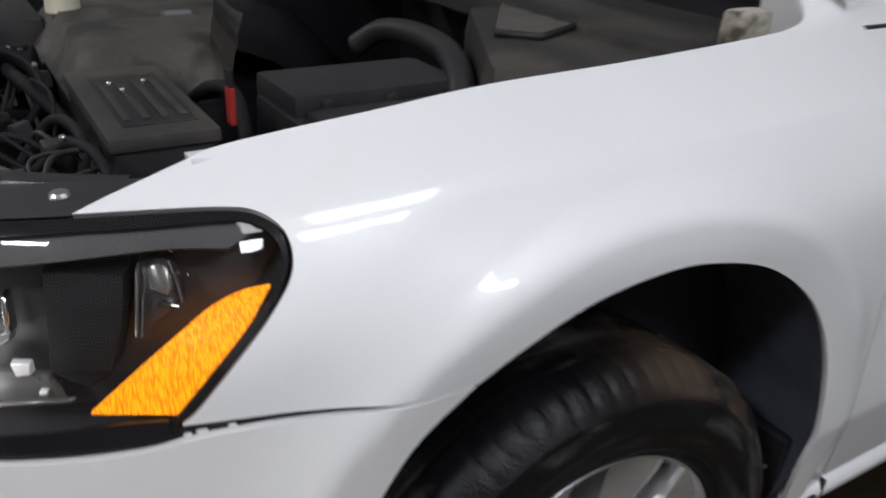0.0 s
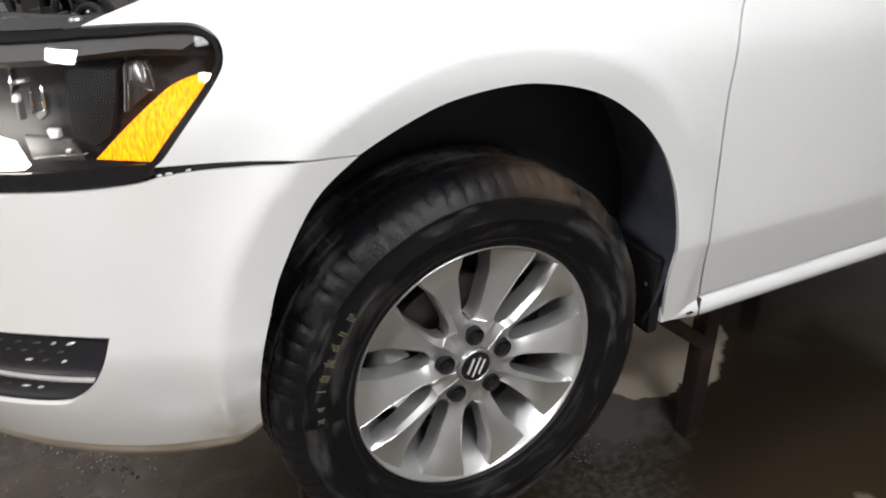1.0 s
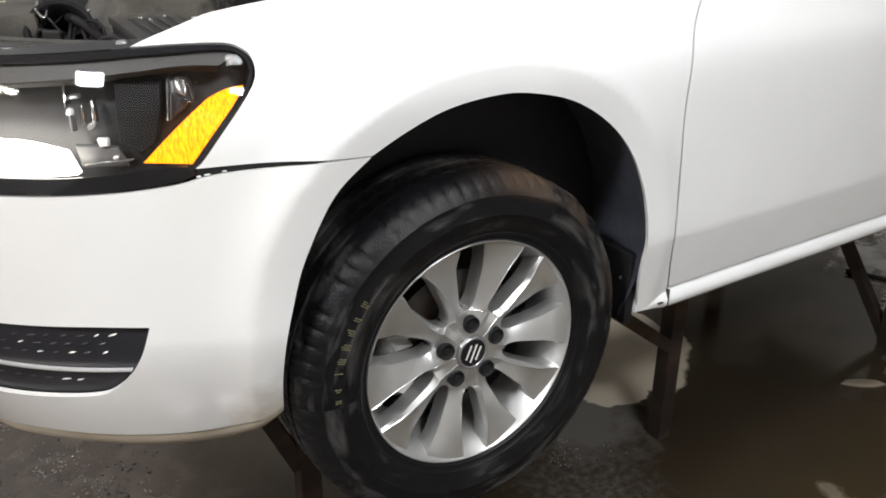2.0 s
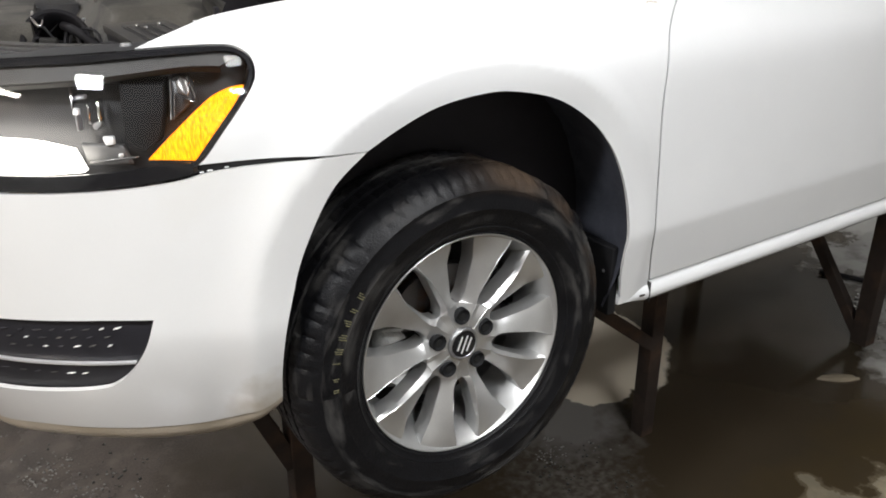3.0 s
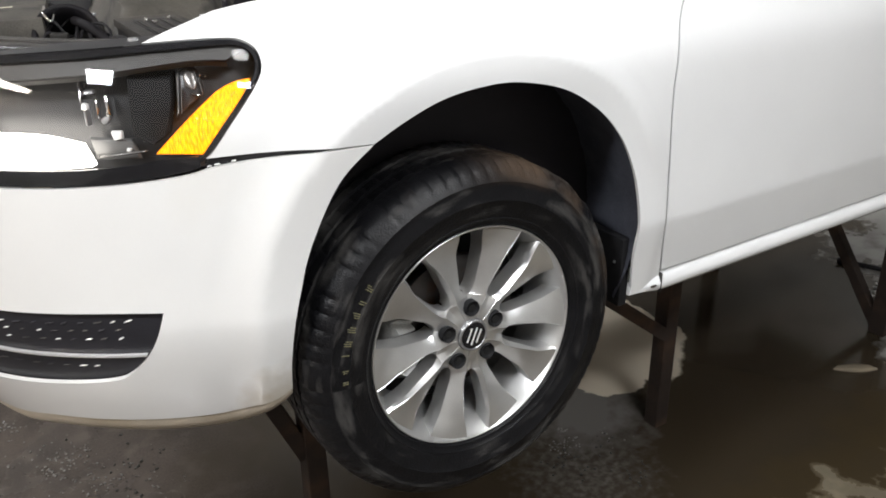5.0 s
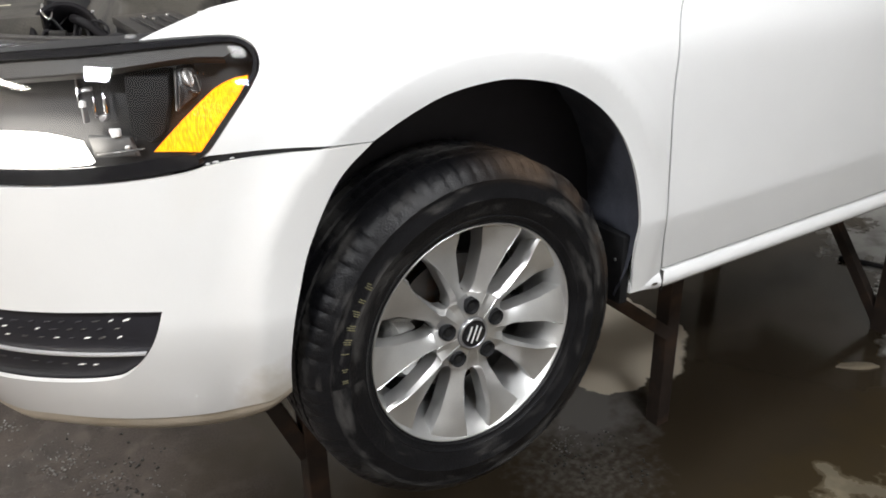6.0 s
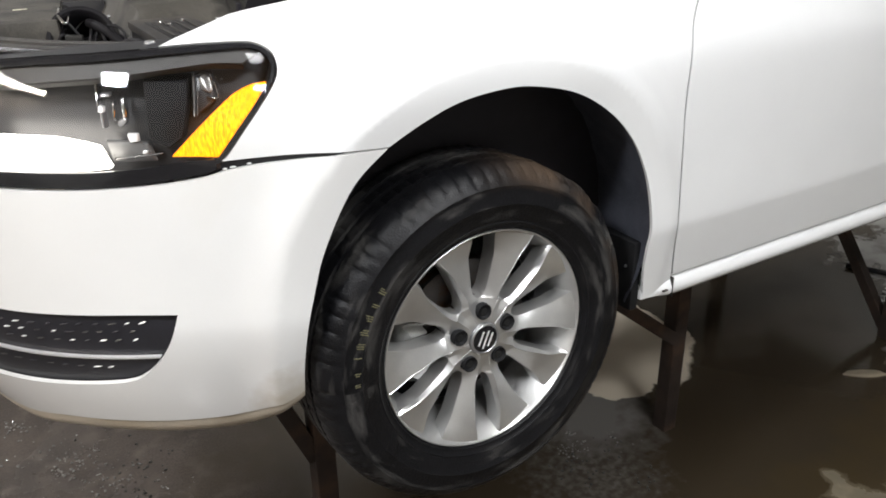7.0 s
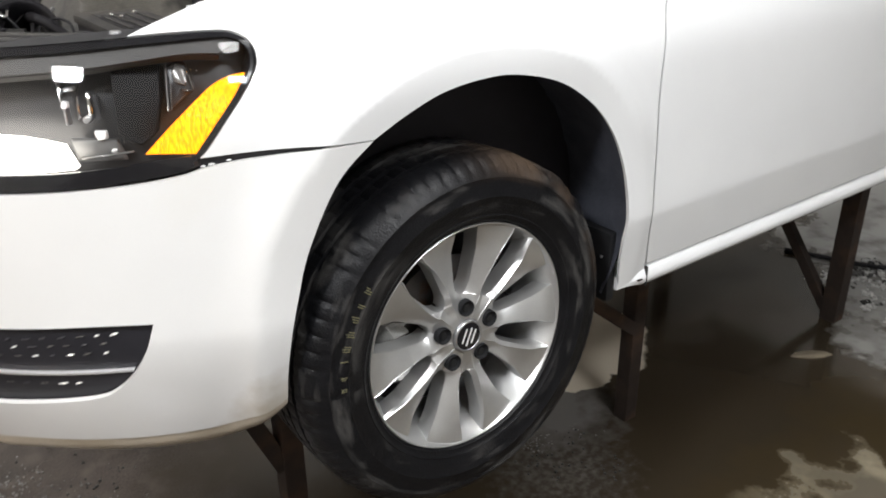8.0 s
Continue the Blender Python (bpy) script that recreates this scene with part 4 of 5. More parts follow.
def build_wheel():
    # rim with barrel and lip; local y points into the car
    prof = [(0.1930, 0.075), (0.1985, 0.050), (0.2050, 0.028), (0.2120, 0.010), (0.2180, -0.0035), (0.2205, -0.0085), (0.2222, -0.0112), (0.2240, -0.0118), (0.2252, -0.0106), (0.2256, -0.008),
            (0.2240, 0.004), (0.216, 0.012), (0.210, 0.030), (0.204, 0.09), (0.202, 0.15), (0.224, 0.185), (0.226, 0.19), (0.216, 0.19), (0.192, 0.15), (0.188, 0.09)]
    wheel = part("front_wheel", spun(prof, 128, closed=True), ALLOY, car, "silver alloy wheel with ten broad spokes and a dirty tyre", angle=22)
    wheel.matrix_world = pose(0, 0, HUB_Z, -1.6, 0, 0)
    # ten spokes, set in mirrored pairs, whose outer ends meet under the lip
    even = odd = None
    r_in, r_out = 0.034, 0.2212
    radii = [r_in + (0.080 - r_in) * k / 7 for k in range(8)] + [0.0806 + 0.030 * (k / 9) ** 2 for k in range(10)] + [0.1106 + 0.0794 * k / 12 for k in range(1, 13)] + [0.1940, 0.1980, 0.2010, 0.2035, 0.2055, 0.2070, 0.2080, 0.2086, 0.2130, 0.219, r_out]
    for k in range(10):
        hand = 1 if k % 2 == 0 else -1
        if k < 2:
            bm = bmesh.new()
            rows = []
            for r in radii:
                t = (r - r_in) / (r_out - r_in)
                q = min(max((r - 0.0806) / 0.030, 0.0), 1.0)
                gap = (0.0130 + (r - 0.08) * 0.155) * (1 - (1 - q) ** 2.4) ** 0.5
                gap *= 1 - 0.34 * smooth_step(0.165, 0.219, r)
                half = r * math.radians(18.0) - gap
                y = 0.0045 + 0.0030 * smooth_step(0.0, 0.2, t) - 0.0075 * smooth_step(0.15, 0.85, t) - 0.0100 * t
                ridge = -0.30 - 0.58 * smooth_step(0.05, 0.85, t)
                drop = 0.0165 * smooth_step(0.02, 0.30, t) * (1 - 0.45 * smooth_step(0.75, 1.0, t))
                row = []
                for c in (-1.0, -0.985, ridge - 0.030, ridge, ridge + 0.030, 0.10 + ridge * 0.3, 0.60, 0.93, 1.0):
                    if c < ridge - 0.04:
                        dy = drop * 0.62
                    elif c < ridge + 0.04:
                        dy = 0.0 if c == ridge else 0.0012
                    else:
                        dy = 0.0012 + drop * ((c - ridge) / (1 - ridge)) ** 1.25
                    if abs(c) == 1.0 and gap > 0.0005:
                        dy += 0.034
                    a = hand * c * half / r
                    row.append(bm.verts.new((r * math.cos(a), y + dy, r * math.sin(a))))
                rows.append(row)
            for r1, r2 in zip(rows, rows[1:]):
                for i in range(len(r1) - 1):
                    bm.faces.new((r1[i], r1[i + 1], r2[i + 1], r2[i]))
            ob = part("spoke", bm, ALLOY, wheel, angle=16)
            if k == 0:
                even = ob.data
            else:
                odd = ob.data
        else:
            ob = new("spoke", even if hand == 1 else odd)
            ob.parent = wheel
        ob.rotation_euler = (0, -math.radians(36 * k), 0)
    # hub plate with five shallow bolt pockets, their deep shade given as matt black
    plate = [(0.0, 0.012), (0.030, 0.012), (0.0335, 0.010), (0.036, 0.008), (0.050, 0.014), (0.070, 0.022), (0.078, 0.04), (0.0, 0.04)]
    part("hub_plate", spun(plate, 80), ALLOY, wheel, smooth=True)
    for k in range(5):
        a = math.radians(90 + 72 * k)
        c = (0.0575 * math.cos(a), 0.0575 * math.sin(a))
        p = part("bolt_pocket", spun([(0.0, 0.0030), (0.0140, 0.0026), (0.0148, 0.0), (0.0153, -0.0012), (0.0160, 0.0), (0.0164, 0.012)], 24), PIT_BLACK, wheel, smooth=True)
        p.location = (c[0], 0.0012, c[1])
        b = part("wheel_bolt", spun([(0.0, -0.0005), (0.0065, -0.0005), (0.0078, 0.0), (0.0080, 0.003)], 6), BOLT_BLACK, wheel, smooth=False)
        b.location = (c[0], 0.0034, c[1])
    cap = part("centre_cap", spun([(0.0, -0.001), (0.024, -0.0005), (0.0275, 0.000)], 48), BLACK_GLOSS, wheel, "round centre cap with a plain silver emblem", smooth=True)
    part("cap_ring", spun([(0.0275, 0.000), (0.0285, -0.0018), (0.0308, -0.0018), (0.0325, 0.001), (0.033, 0.006)], 48), SATIN, wheel, smooth=True)
    # plain strokes for the emblem
    bm = bmesh.new()
    for x0, z0, x1, z1 in ((-0.016, -0.010, -0.004, 0.017), (-0.007, -0.018, 0.008, 0.016), (0.005, -0.016, 0.017, 0.010)):
        d = Vector((x1 - x0, 0, z1 - z0))
        m = Matrix.Translation(((x0 + x1) / 2, -0.0016, (z0 + z1) / 2)) @ Matrix.Rotation(-math.atan2(d.z, d.x), 4, "Y")
        box(bm, -d.length / 2, d.length / 2, -0.0006, 0.0006, -0.0015, 0.0015, m=m)
    part("emblem", bm, REFLECTOR, wheel)
    # tyre
    side = [(0.2245, -0.002), (0.2265, -0.0095), (0.2300, -0.0150), (0.2325, -0.0150), (0.240, -0.0195), (0.2420, -0.0212), (0.2440, -0.0205), (0.258, -0.0255), (0.276, -0.0285), (0.278, -0.0297), (0.281, -0.0290),
            (0.297, -0.0280), (0.310, -0.0250), (0.312, -0.0258), (0.315, -0.0238), (0.328, -0.0155), (0.3370, -0.0050), (0.3425, 0.0055)]
    tread, y = [], 0.0055
    centres = (0.040, 0.075, 0.110, 0.145)
    for g in centres:
        for dy, r in ((-0.0050, 0.0), (-0.0044, -0.007), (0.0044, -0.007), (0.0050, 0.0)):
            crown = 0.3485 - 0.004 * ((g + dy - 0.0925) / 0.0875) ** 2
            tread.append((crown + r, g + dy))
    inner = [(r, 0.185 - y) for r, y in reversed(side)]
    prof = side + [(0.3455, 0.016)] + tread + [(0.3455, 0.169)] + inner
    lo, hi = len(side) - 3, len(side)

    def caked(i, a):
        """Thickness of the mud that sticks to shoulder and tread."""
        if lo - 1 <= i <= hi + 8:
            on = math.exp(-((a - 0.75) / 0.55) ** 2)
            return 0.0055 * on * max(noise.fractal(Vector((6 * math.cos(a), i * 0.33, 6 * math.sin(a))), 1.0, 2.0, 4) + 0.35, 0.0)
        return 0.0

    def blocks(i, a):
        return caked(i, a) + tread_cuts(i, a)

    def tread_cuts(i, a):
        if lo <= i <= hi or len(prof) - 1 - hi <= i <= len(prof) - 1 - lo:
            return -0.0036 if (a * 36 / math.pi) % 1 < 0.10 else 0.0
        if hi < i < len(prof) - 1 - hi:
            return -0.002 if ((a + (0.04 if i % 8 < 4 else 0)) * 36 / math.pi) % 1 < 0.12 else 0.0
        return 0.0
    part("tyre", spun(prof, 360, wobble=blocks), RUBBER, wheel, "worn black tyre caked with brown mud", angle=35)
    # chalk writing on the sidewall, as plain bars
    rnd = random.Random(4)
    for k, a in enumerate(np.linspace(178, 142, 8)):
        a2 = math.radians(a)
        strokes = [(rnd.uniform(-0.002, 0.002), -0.0040 + 0.0080 * n / 2, rnd.uniform(0.006, 0.017), 0.0) for n in range(3) if rnd.random() < 0.8]
        for dr, dz, length, turn in strokes:
            bm = bmesh.new()
            box(bm, -length / 2, length / 2, -0.0004, 0.0004, -0.0009, 0.0009, m=Matrix.Rotation(turn, 4, "Y"))
            b = part("chalk_bar", bm, YELLOW_CHALK, wheel)
            r = 0.288 + dr
            b.matrix_local = Matrix.Rotation(-a2, 4, "Y") @ Matrix.Translation((r, -0.0292, dz)) @ Matrix.Rotation(math.radians(1 - 150 * dr), 4, "Z")
    # brake disc and caliper behind the spokes
    part("brake_disc", spun([(0.0, 0.058), (0.070, 0.058), (0.072, 0.070), (0.140, 0.070), (0.140, 0.092), (0.06, 0.092)], 64), DISC, wheel, angle=40)
    bm = bmesh.new()
    rows = []
    for k in range(15):
        a = math.radians(158 + 3.6 * k)
        bulge = 0.008 * math.sin(k * 1.7)
        rows.append([bm.verts.new((r * math.cos(a), y, r * math.sin(a))) for r, y in ((0.105 + bulge, 0.056), (0.150 + bulge, 0.046 + bulge), (0.158, 0.058), (0.158, 0.112), (0.105, 0.112))])
    for r1, r2 in zip(rows, rows[1:]):
        for i in range(5):
            bm.faces.new((r1[i], r1[(i + 1) % 5], r2[(i + 1) % 5], r2[i]))
    bm.faces.new(rows[0])
    bm.faces.new(list(reversed(rows[-1])))
    part("brake_caliper", bm, CAST, wheel, "grey cast brake caliper", angle=40)
    # black disc added for the shade inside the rim
    part("rim_shade_disc", spun([(0.0, 0.125), (0.196, 0.125), (0.196, 0.13)], 48), PIT_BLACK, wheel)
    bm = bmesh.new()
    tube(bm, [(0, 0.12, HUB_Z), (0, 0.6, HUB_Z + 0.02)], 0.03)
    part("drive_shaft", bm, DARK_METAL, car, smooth=True)
    return wheel


def build_bay():
    # support panel behind the headlamps
    bm = bmesh.new()
    rows = []
    for k in range(40):
        s = -0.52 + (S_NOSE + 0.52) * k / 39
        rows.append([bm.verts.new(skin(s, 1.50, d) * 1.0 + Vector((0, 0, h))) for d, h in ((0.085, 0.066), (0.090, 0.071), (0.100, 0.072), (0.118, 0.072), (0.123, 0.064), (0.138, 0.064), (0.143, 0.071), (0.166, 0.071), (0.170, 0.066), (0.172, -0.06))])
    for r1, r2 in zip(rows, rows[1:]):
        for i in range(9):
            bm.faces.new((r1[i], r1[i + 1], r2[i + 1], r2[i]))
    beam = part("lamp_carrier", bm, CARRIER, car, "dusty black front cross panel", angle=40)
    for x, y in ((-0.500, 0.160), (-0.440, 0.140)):
        p = part("carrier_bolt", spun([(0.0, -0.012), (0.007, -0.012), (0.009, -0.009), (0.009, -0.004), (0.015, -0.003), (0.016, 0.002)], 12), SATIN, beam, smooth=False)
        p.matrix_world = pose(x, y, 1.572, -90, 0, 0)
    # sides and floor of the bay
    part("inner_wing", new_box(-0.36, 0.62, 0.165, 0.180, 1.05, 1.47), BAY, car)
    part("wing_ledge", new_box(-0.12, 0.62, 0.150, 0.245, 1.585, 1.597, bevel=0.004), DUSTY_DARK, car)
    part("inner_wing_far", new_box(-0.36, 0.62, 2 * CENTRE - 0.18, 2 * CENTRE - 0.165, 1.05, 1.58), BAY, car)
    part("bay_tray", new_box(-0.55, 0.62, 0.20, 2 * CENTRE - 0.20, 1.02, 1.05), BAY, car)
    # battery box with lid, rim and terminals
    turn = pose(-0.345, 0.60, 1.44, 0, 0, -1)
    bm = new_box(-0.062, 0.062, -0.165, 0.16, -0.22, 0.075, bevel=0.008)
    bat = part("battery_box", bm, DUSTY_DARK, car, "dusty battery box with a ribbed cover", angle=40)
    bat.matrix_world = turn
    part("cover", new_box(-0.066, 0.066, -0.170, 0.165, 0.072, 0.090, bevel=0.006), DUSTY, bat, angle=40)
    part("cover_panel", new_box(-0.040, 0.050, -0.13, 0.11, 0.089, 0.0915, bevel=0.002), DUSTY_DARK, bat, angle=40)
    for i in range(4):
        part("cover_rib", new_box(-0.036 + 0.023 * i, -0.026 + 0.023 * i, -0.11, 0.07, 0.0910, 0.0945, bevel=0.002), DUSTY, bat, angle=40)
    for x, y in ((-0.022, 0.045), (-0.012, 0.010), (0.024, 0.048)):
        p = part("terminal", spun([(0.0, -0.006), (0.003, -0.006), (0.0042, -0.004), (0.0042, 0.0)], 10), CHROME, bat, smooth=True)
        p.matrix_local = pose(x, y, 0.0945, -90, 0, 0)
    # engine cover, domed, with ribs
    bm = bmesh.new()
    nx, ny = 16, 20
    grid = []
    for i in range(nx + 1):
        row = []
        for j in range(ny + 1):
            u, v = i / nx, j / ny
            e = min(u, 1 - u, v, 1 - v)
            z = 1.475 + 0.065 * smooth_step(0.0, 0.14, e) + 0.012 * math.sin(v * math.pi) - 0.012 * smooth_step(0.42, 0.45, v) * (1 - smooth_step(0.52, 0.55, v))
            row.append(bm.verts.new((-0.40 + (0.24 + 0.24 * v) * u, 0.77 + 0.62 * v, z)))
        grid.append(row)
    for i in range(nx):
        for j in range(ny):
            bm.faces.new((grid[i][j], grid[i + 1][j], grid[i + 1][j + 1], grid[i][j + 1]))
    ecover = part("engine_cover", bm, BEIGE_DUST, car, "dusty brown-grey plastic engine cover", angle=45)
    part("engine_block", new_box(-0.37, -0.16, 0.80, 1.37, 1.05, 1.47, bevel=0.02), BAY, car)
    part("cover_badge", new_box(-0.19, -0.14, 1.02, 1.05, 1.5505, 1.5545, bevel=0.001), SATIN, ecover)
    # air filter box with two steps
    bm = new_box(-0.165, 0.13, 0.40, 0.64, 1.28, 1.505, bevel=0.012)
    air = part("air_filter_box", bm, DUSTY_DARK, car, "dusty black air filter box", angle=40)
    part("filter_lid", new_box(-0.158, 0.115, 0.50, 0.655, 1.49, 1.535, bevel=0.012), DUSTY_DARK, air, angle=40)
    part("filter_front", new_box(-0.150, 0.11, 0.27, 0.495, 1.47, 1.520, bevel=0.02), DUSTY_DARK, air, angle=40)
    for i in range(3):
        part("lid_clip", new_box(-0.12 + 0.1 * i, -0.105 + 0.1 * i, 0.492, 0.503, 1.48, 1.526, bevel=0.003), DUSTY_DARK, air)
    # intake pipe bending round the filter box
    bm = bmesh.new()
    tube(bm, bent([(0.17, 0.98, 1.48), (0.20, 0.92, 1.52), (0.205, 0.80, 1.535), (0.178, 0.66, 1.540), (0.13, 0.54, 1.535), (0.095, 0.47, 1.51), (0.07, 0.42, 1.44)], 8), 0.022, 14)
    part("intake_pipe", bm, DUSTY_DARK, car, smooth=True)
    # large open air duct at the front
    bm = spun([(0.060, -0.05), (0.066, -0.052), (0.070, -0.046), (0.070, -0.03), (0.063, -0.02), (0.064, 0.16), (0.058, 0.16), (0.056, -0.045), (0.060, -0.05)], 40)
    duct = part("air_duct", bm, HOSE, car, "round black rubber air duct", smooth=True)
    duct.matrix_world = pose(-0.490, 0.84, 1.475, -35, 0, -12)
    # flat dusty intake cover over the front panel, with a bright spring clip on its corner
    bm = bmesh.new()
    box(bm, -0.165, 0.040, -0.12, 0.34, -0.05, 0.0, bevel=0.014)
    bmesh.ops.transform(bm, matrix=pose(-0.555, 0.94, 1.538, 0, 0, -10), verts=bm.verts)
    shroud = part("intake_cover", bm, BEIGE_DUST, car, "flat dusty beige plastic intake cover", angle=40)
    bm = bmesh.new()
    tube(bm, bent([(-0.520, 0.90, 1.548), (-0.527, 0.86, 1.546), (-0.532, 0.830, 1.541), (-0.522, 0.812, 1.528), (-0.508, 0.845, 1.545)], 6), 0.0035, 8)
    part("spring_clip", bm, CHROME, shroud, smooth=True)
    part("cover_badge", new_box(-0.600, -0.570, 1.02, 1.026, 1.5385, 1.5405, bevel=0.0006), CREAM, shroud)
    # hoses and wiring
    hoses = [([(-0.50, 0.50, 1.47), (-0.45, 0.47, 1.52), (-0.43, 0.36, 1.52), (-0.44, 0.28, 1.44)], 0.006),
             ([(-0.52, 0.40, 1.42), (-0.47, 0.37, 1.51), (-0.435, 0.34, 1.50), (-0.42, 0.30, 1.40)], 0.005),
             ([(-0.50, 0.62, 1.44), (-0.45, 0.60, 1.51), (-0.43, 0.50, 1.51), (-0.46, 0.40, 1.45)], 0.007),
             ([(-0.42, 0.95, 1.48), (-0.47, 0.85, 1.52), (-0.45, 0.75, 1.51), (-0.40, 0.70, 1.45)], 0.010),
             ([(-0.24, 0.76, 1.46), (-0.22, 0.68, 1.51), (-0.20, 0.62, 1.51), (-0.22, 0.52, 1.46)], 0.010),
             ([(-0.30, 0.30, 1.42), (-0.22, 0.24, 1.50), (-0.10, 0.22, 1.52), (0.05, 0.22, 1.50), (0.25, 0.26, 1.52)], 0.011),
             ([(-0.52, 0.95, 1.40), (-0.50, 1.05, 1.50), (-0.46, 1.2, 1.51), (-0.40, 1.35, 1.45)], 0.010),
             ([(-0.55, 0.85, 1.50), (-0.50, 0.92, 1.53), (-0.45, 0.98, 1.52), (-0.42, 1.08, 1.50)], 0.006)]
    for pts, r in hoses:
        bm = bmesh.new()
        tube(bm, bent(pts, 8), r, 10)
        part("hose", bm, HOSE, car, smooth=True)
    # thin metal bracket and a few bright clips beside the battery
    bm = bmesh.new()
    tube(bm, bent([(-0.500, 0.34, 1.44), (-0.492, 0.36, 1.515), (-0.470, 0.42, 1.525), (-0.425, 0.44, 1.520)], 6), 0.0035, 8)
    tube(bm, bent([(-0.480, 0.33, 1.44), (-0.478, 0.35, 1.505), (-0.455, 0.385, 1.512), (-0.420, 0.40, 1.510)], 6), 0.0030, 8)
    part("cable_bracket", bm, DARK_METAL, car, smooth=True)
    for x, y, z in ((-0.505, 0.335, 1.515), (-0.492, 0.330, 1.512), (-0.455, 0.47, 1.528), (-0.44, 0.78, 1.54), (-0.46, 0.92, 1.535), (-0.405, 0.285, 1.53)):
        part("clip", spun([(0.0, -0.003), (0.003, -0.0025), (0.0042, 0.0), (0.0030, 0.003)], 10), SATIN, car, smooth=True).matrix_world = pose(x, y, z, -70, 20, 0)
    part("filler_cap", spun([(0.0, -0.03), (0.026, -0.03), (0.030, -0.026), (0.031, 0.0)], 20), CREAM, car, "cream plastic filler cap", angle=40).matrix_world = pose(-0.34, 1.15, 1.545, -90, 0, 0)
    part("connector", new_box(-0.50, -0.46, 0.40, 0.43, 1.44, 1.495, bevel=0.004), DUSTY_DARK, car)
    part("connector", new_box(-0.475, -0.435, 0.50, 0.53, 1.47, 1.51, bevel=0.004), DUSTY_DARK, car)
    part("red_cap", new_box(-0.247, -0.239, 0.50, 0.520, 1.505, 1.556, bevel=0.003), RED, car, "red plastic cap")
    part("cap_post", new_box(-0.247, -0.239, 0.502, 0.518, 1.556, 1.580, bevel=0.003), BAY, car)
    # wiring loom and small plugs in front of the battery, and the coolant tank beyond
    rnd = random.Random(21)
    for i in range(22):
        x, y = rnd.uniform(-0.56, -0.43), rnd.uniform(0.28, 1.05)
        pts = [(x, y, rnd.uniform(1.42, 1.47))]
        for _ in range(3):
            x, y = min(max(x + rnd.uniform(-0.06, 0.06), -0.57), -0.42), y + rnd.uniform(-0.09, 0.11)
            pts.append((x, y, rnd.uniform(1.46, 1.525)))
        bm = bmesh.new()
        tube(bm, bent(pts, 6), rnd.uniform(0.0018, 0.0042), 6)
        part("wire", bm, rnd.choice((HOSE, HOSE, DUSTY_DARK, DARK_METAL)), car, smooth=True)
    for i in range(12):
        w, d, hgt = rnd.uniform(0.008, 0.020), rnd.uniform(0.010, 0.025), rnd.uniform(0.012, 0.03)
        x, y, z = rnd.uniform(-0.55, -0.44), rnd.uniform(0.30, 1.05), rnd.uniform(1.46, 1.51)
        part("plug", new_box(-w, w, -d, d, -hgt / 2, hgt / 2, bevel=0.003, m=pose(x, y, z, rnd.uniform(-20, 20), rnd.uniform(-20, 20), rnd.uniform(0, 90))), rnd.choice((DUSTY_DARK, BAY, DARK_METAL)), car)
    part("coolant_tank", new_box(-0.53, -0.37, 1.16, 1.60, 1.28, 1.535, bevel=0.03), DUSTY_DARK, car, "dusty dark plastic coolant tank", angle=40)
    # strut tower and cowl with its louvred corner
    bm = spun([(0.0, -0.06), (0.05, -0.06), (0.062, -0.05), (0.10, -0.045), (0.125, -0.03), (0.135, 0.0), (0.14, 0.12)], 40)
    tower = part("strut_tower", bm, DUSTY, car, smooth=True)
    tower.matrix_world = pose(0.05, 0.32, 1.44, -90, 0, 0)
    cowl = part("cowl", new_box(0.34, 0.64, 0.30, 2 * CENTRE - 0.3, 1.555, 1.60, bevel=0.015), DUSTY, car, "dusty grey plastic cowl under the windscreen", angle=40)
    # rounded cowl corner that carries a triangular louvred panel
    part("cowl_corner", new_box(0.0, 0.34, 0.0, 0.50, 1.44, 1.588, bevel=0.045, m=pose(0.07, 0.375, 0, 0, 0, -29.5)), DUSTY, cowl, angle=60)
    tri = [Vector((0.185, 0.525, 1.594)), Vector((0.232, 0.472, 1.594)), Vector((0.388, 0.545, 1.594)), Vector((0.352, 0.740, 1.594))]
    bm = bmesh.new()
    tube(bm, tri, 0.006, 8, closed=True)
    part("louvre_frame", bm, DUSTY_DARK, cowl, smooth=True)
    bm = bmesh.new()
    bm.faces.new([bm.verts.new(p - Vector((0, 0, 0.0035))) for p in tri])
    part("louvre_back", bm, BAY, cowl)
    for i in range(13):
        f = (i + 0.7) / 13.5
        a = tri[0].lerp(tri[3], f)
        b = tri[1].lerp(tri[2], f)
        bm = bmesh.new()
        tube(bm, [a, b], 0.0032, 6)
        part("louvre", bm, DUSTY_LIGHT, cowl)
    hinge = part("bonnet_hinge", new_box(0.355, 0.42, 0.205, 0.245, 1.60, 1.672, bevel=0.018), HINGE_CREAM, car, "cream painted bonnet hinge", angle=40)
    # windscreen foot with black edge
    part("pillar_foot", new_box(0.50, 0.75, 0.17, 0.30, 1.60, 1.72, bevel=0.02), PAINT, car, angle=40)


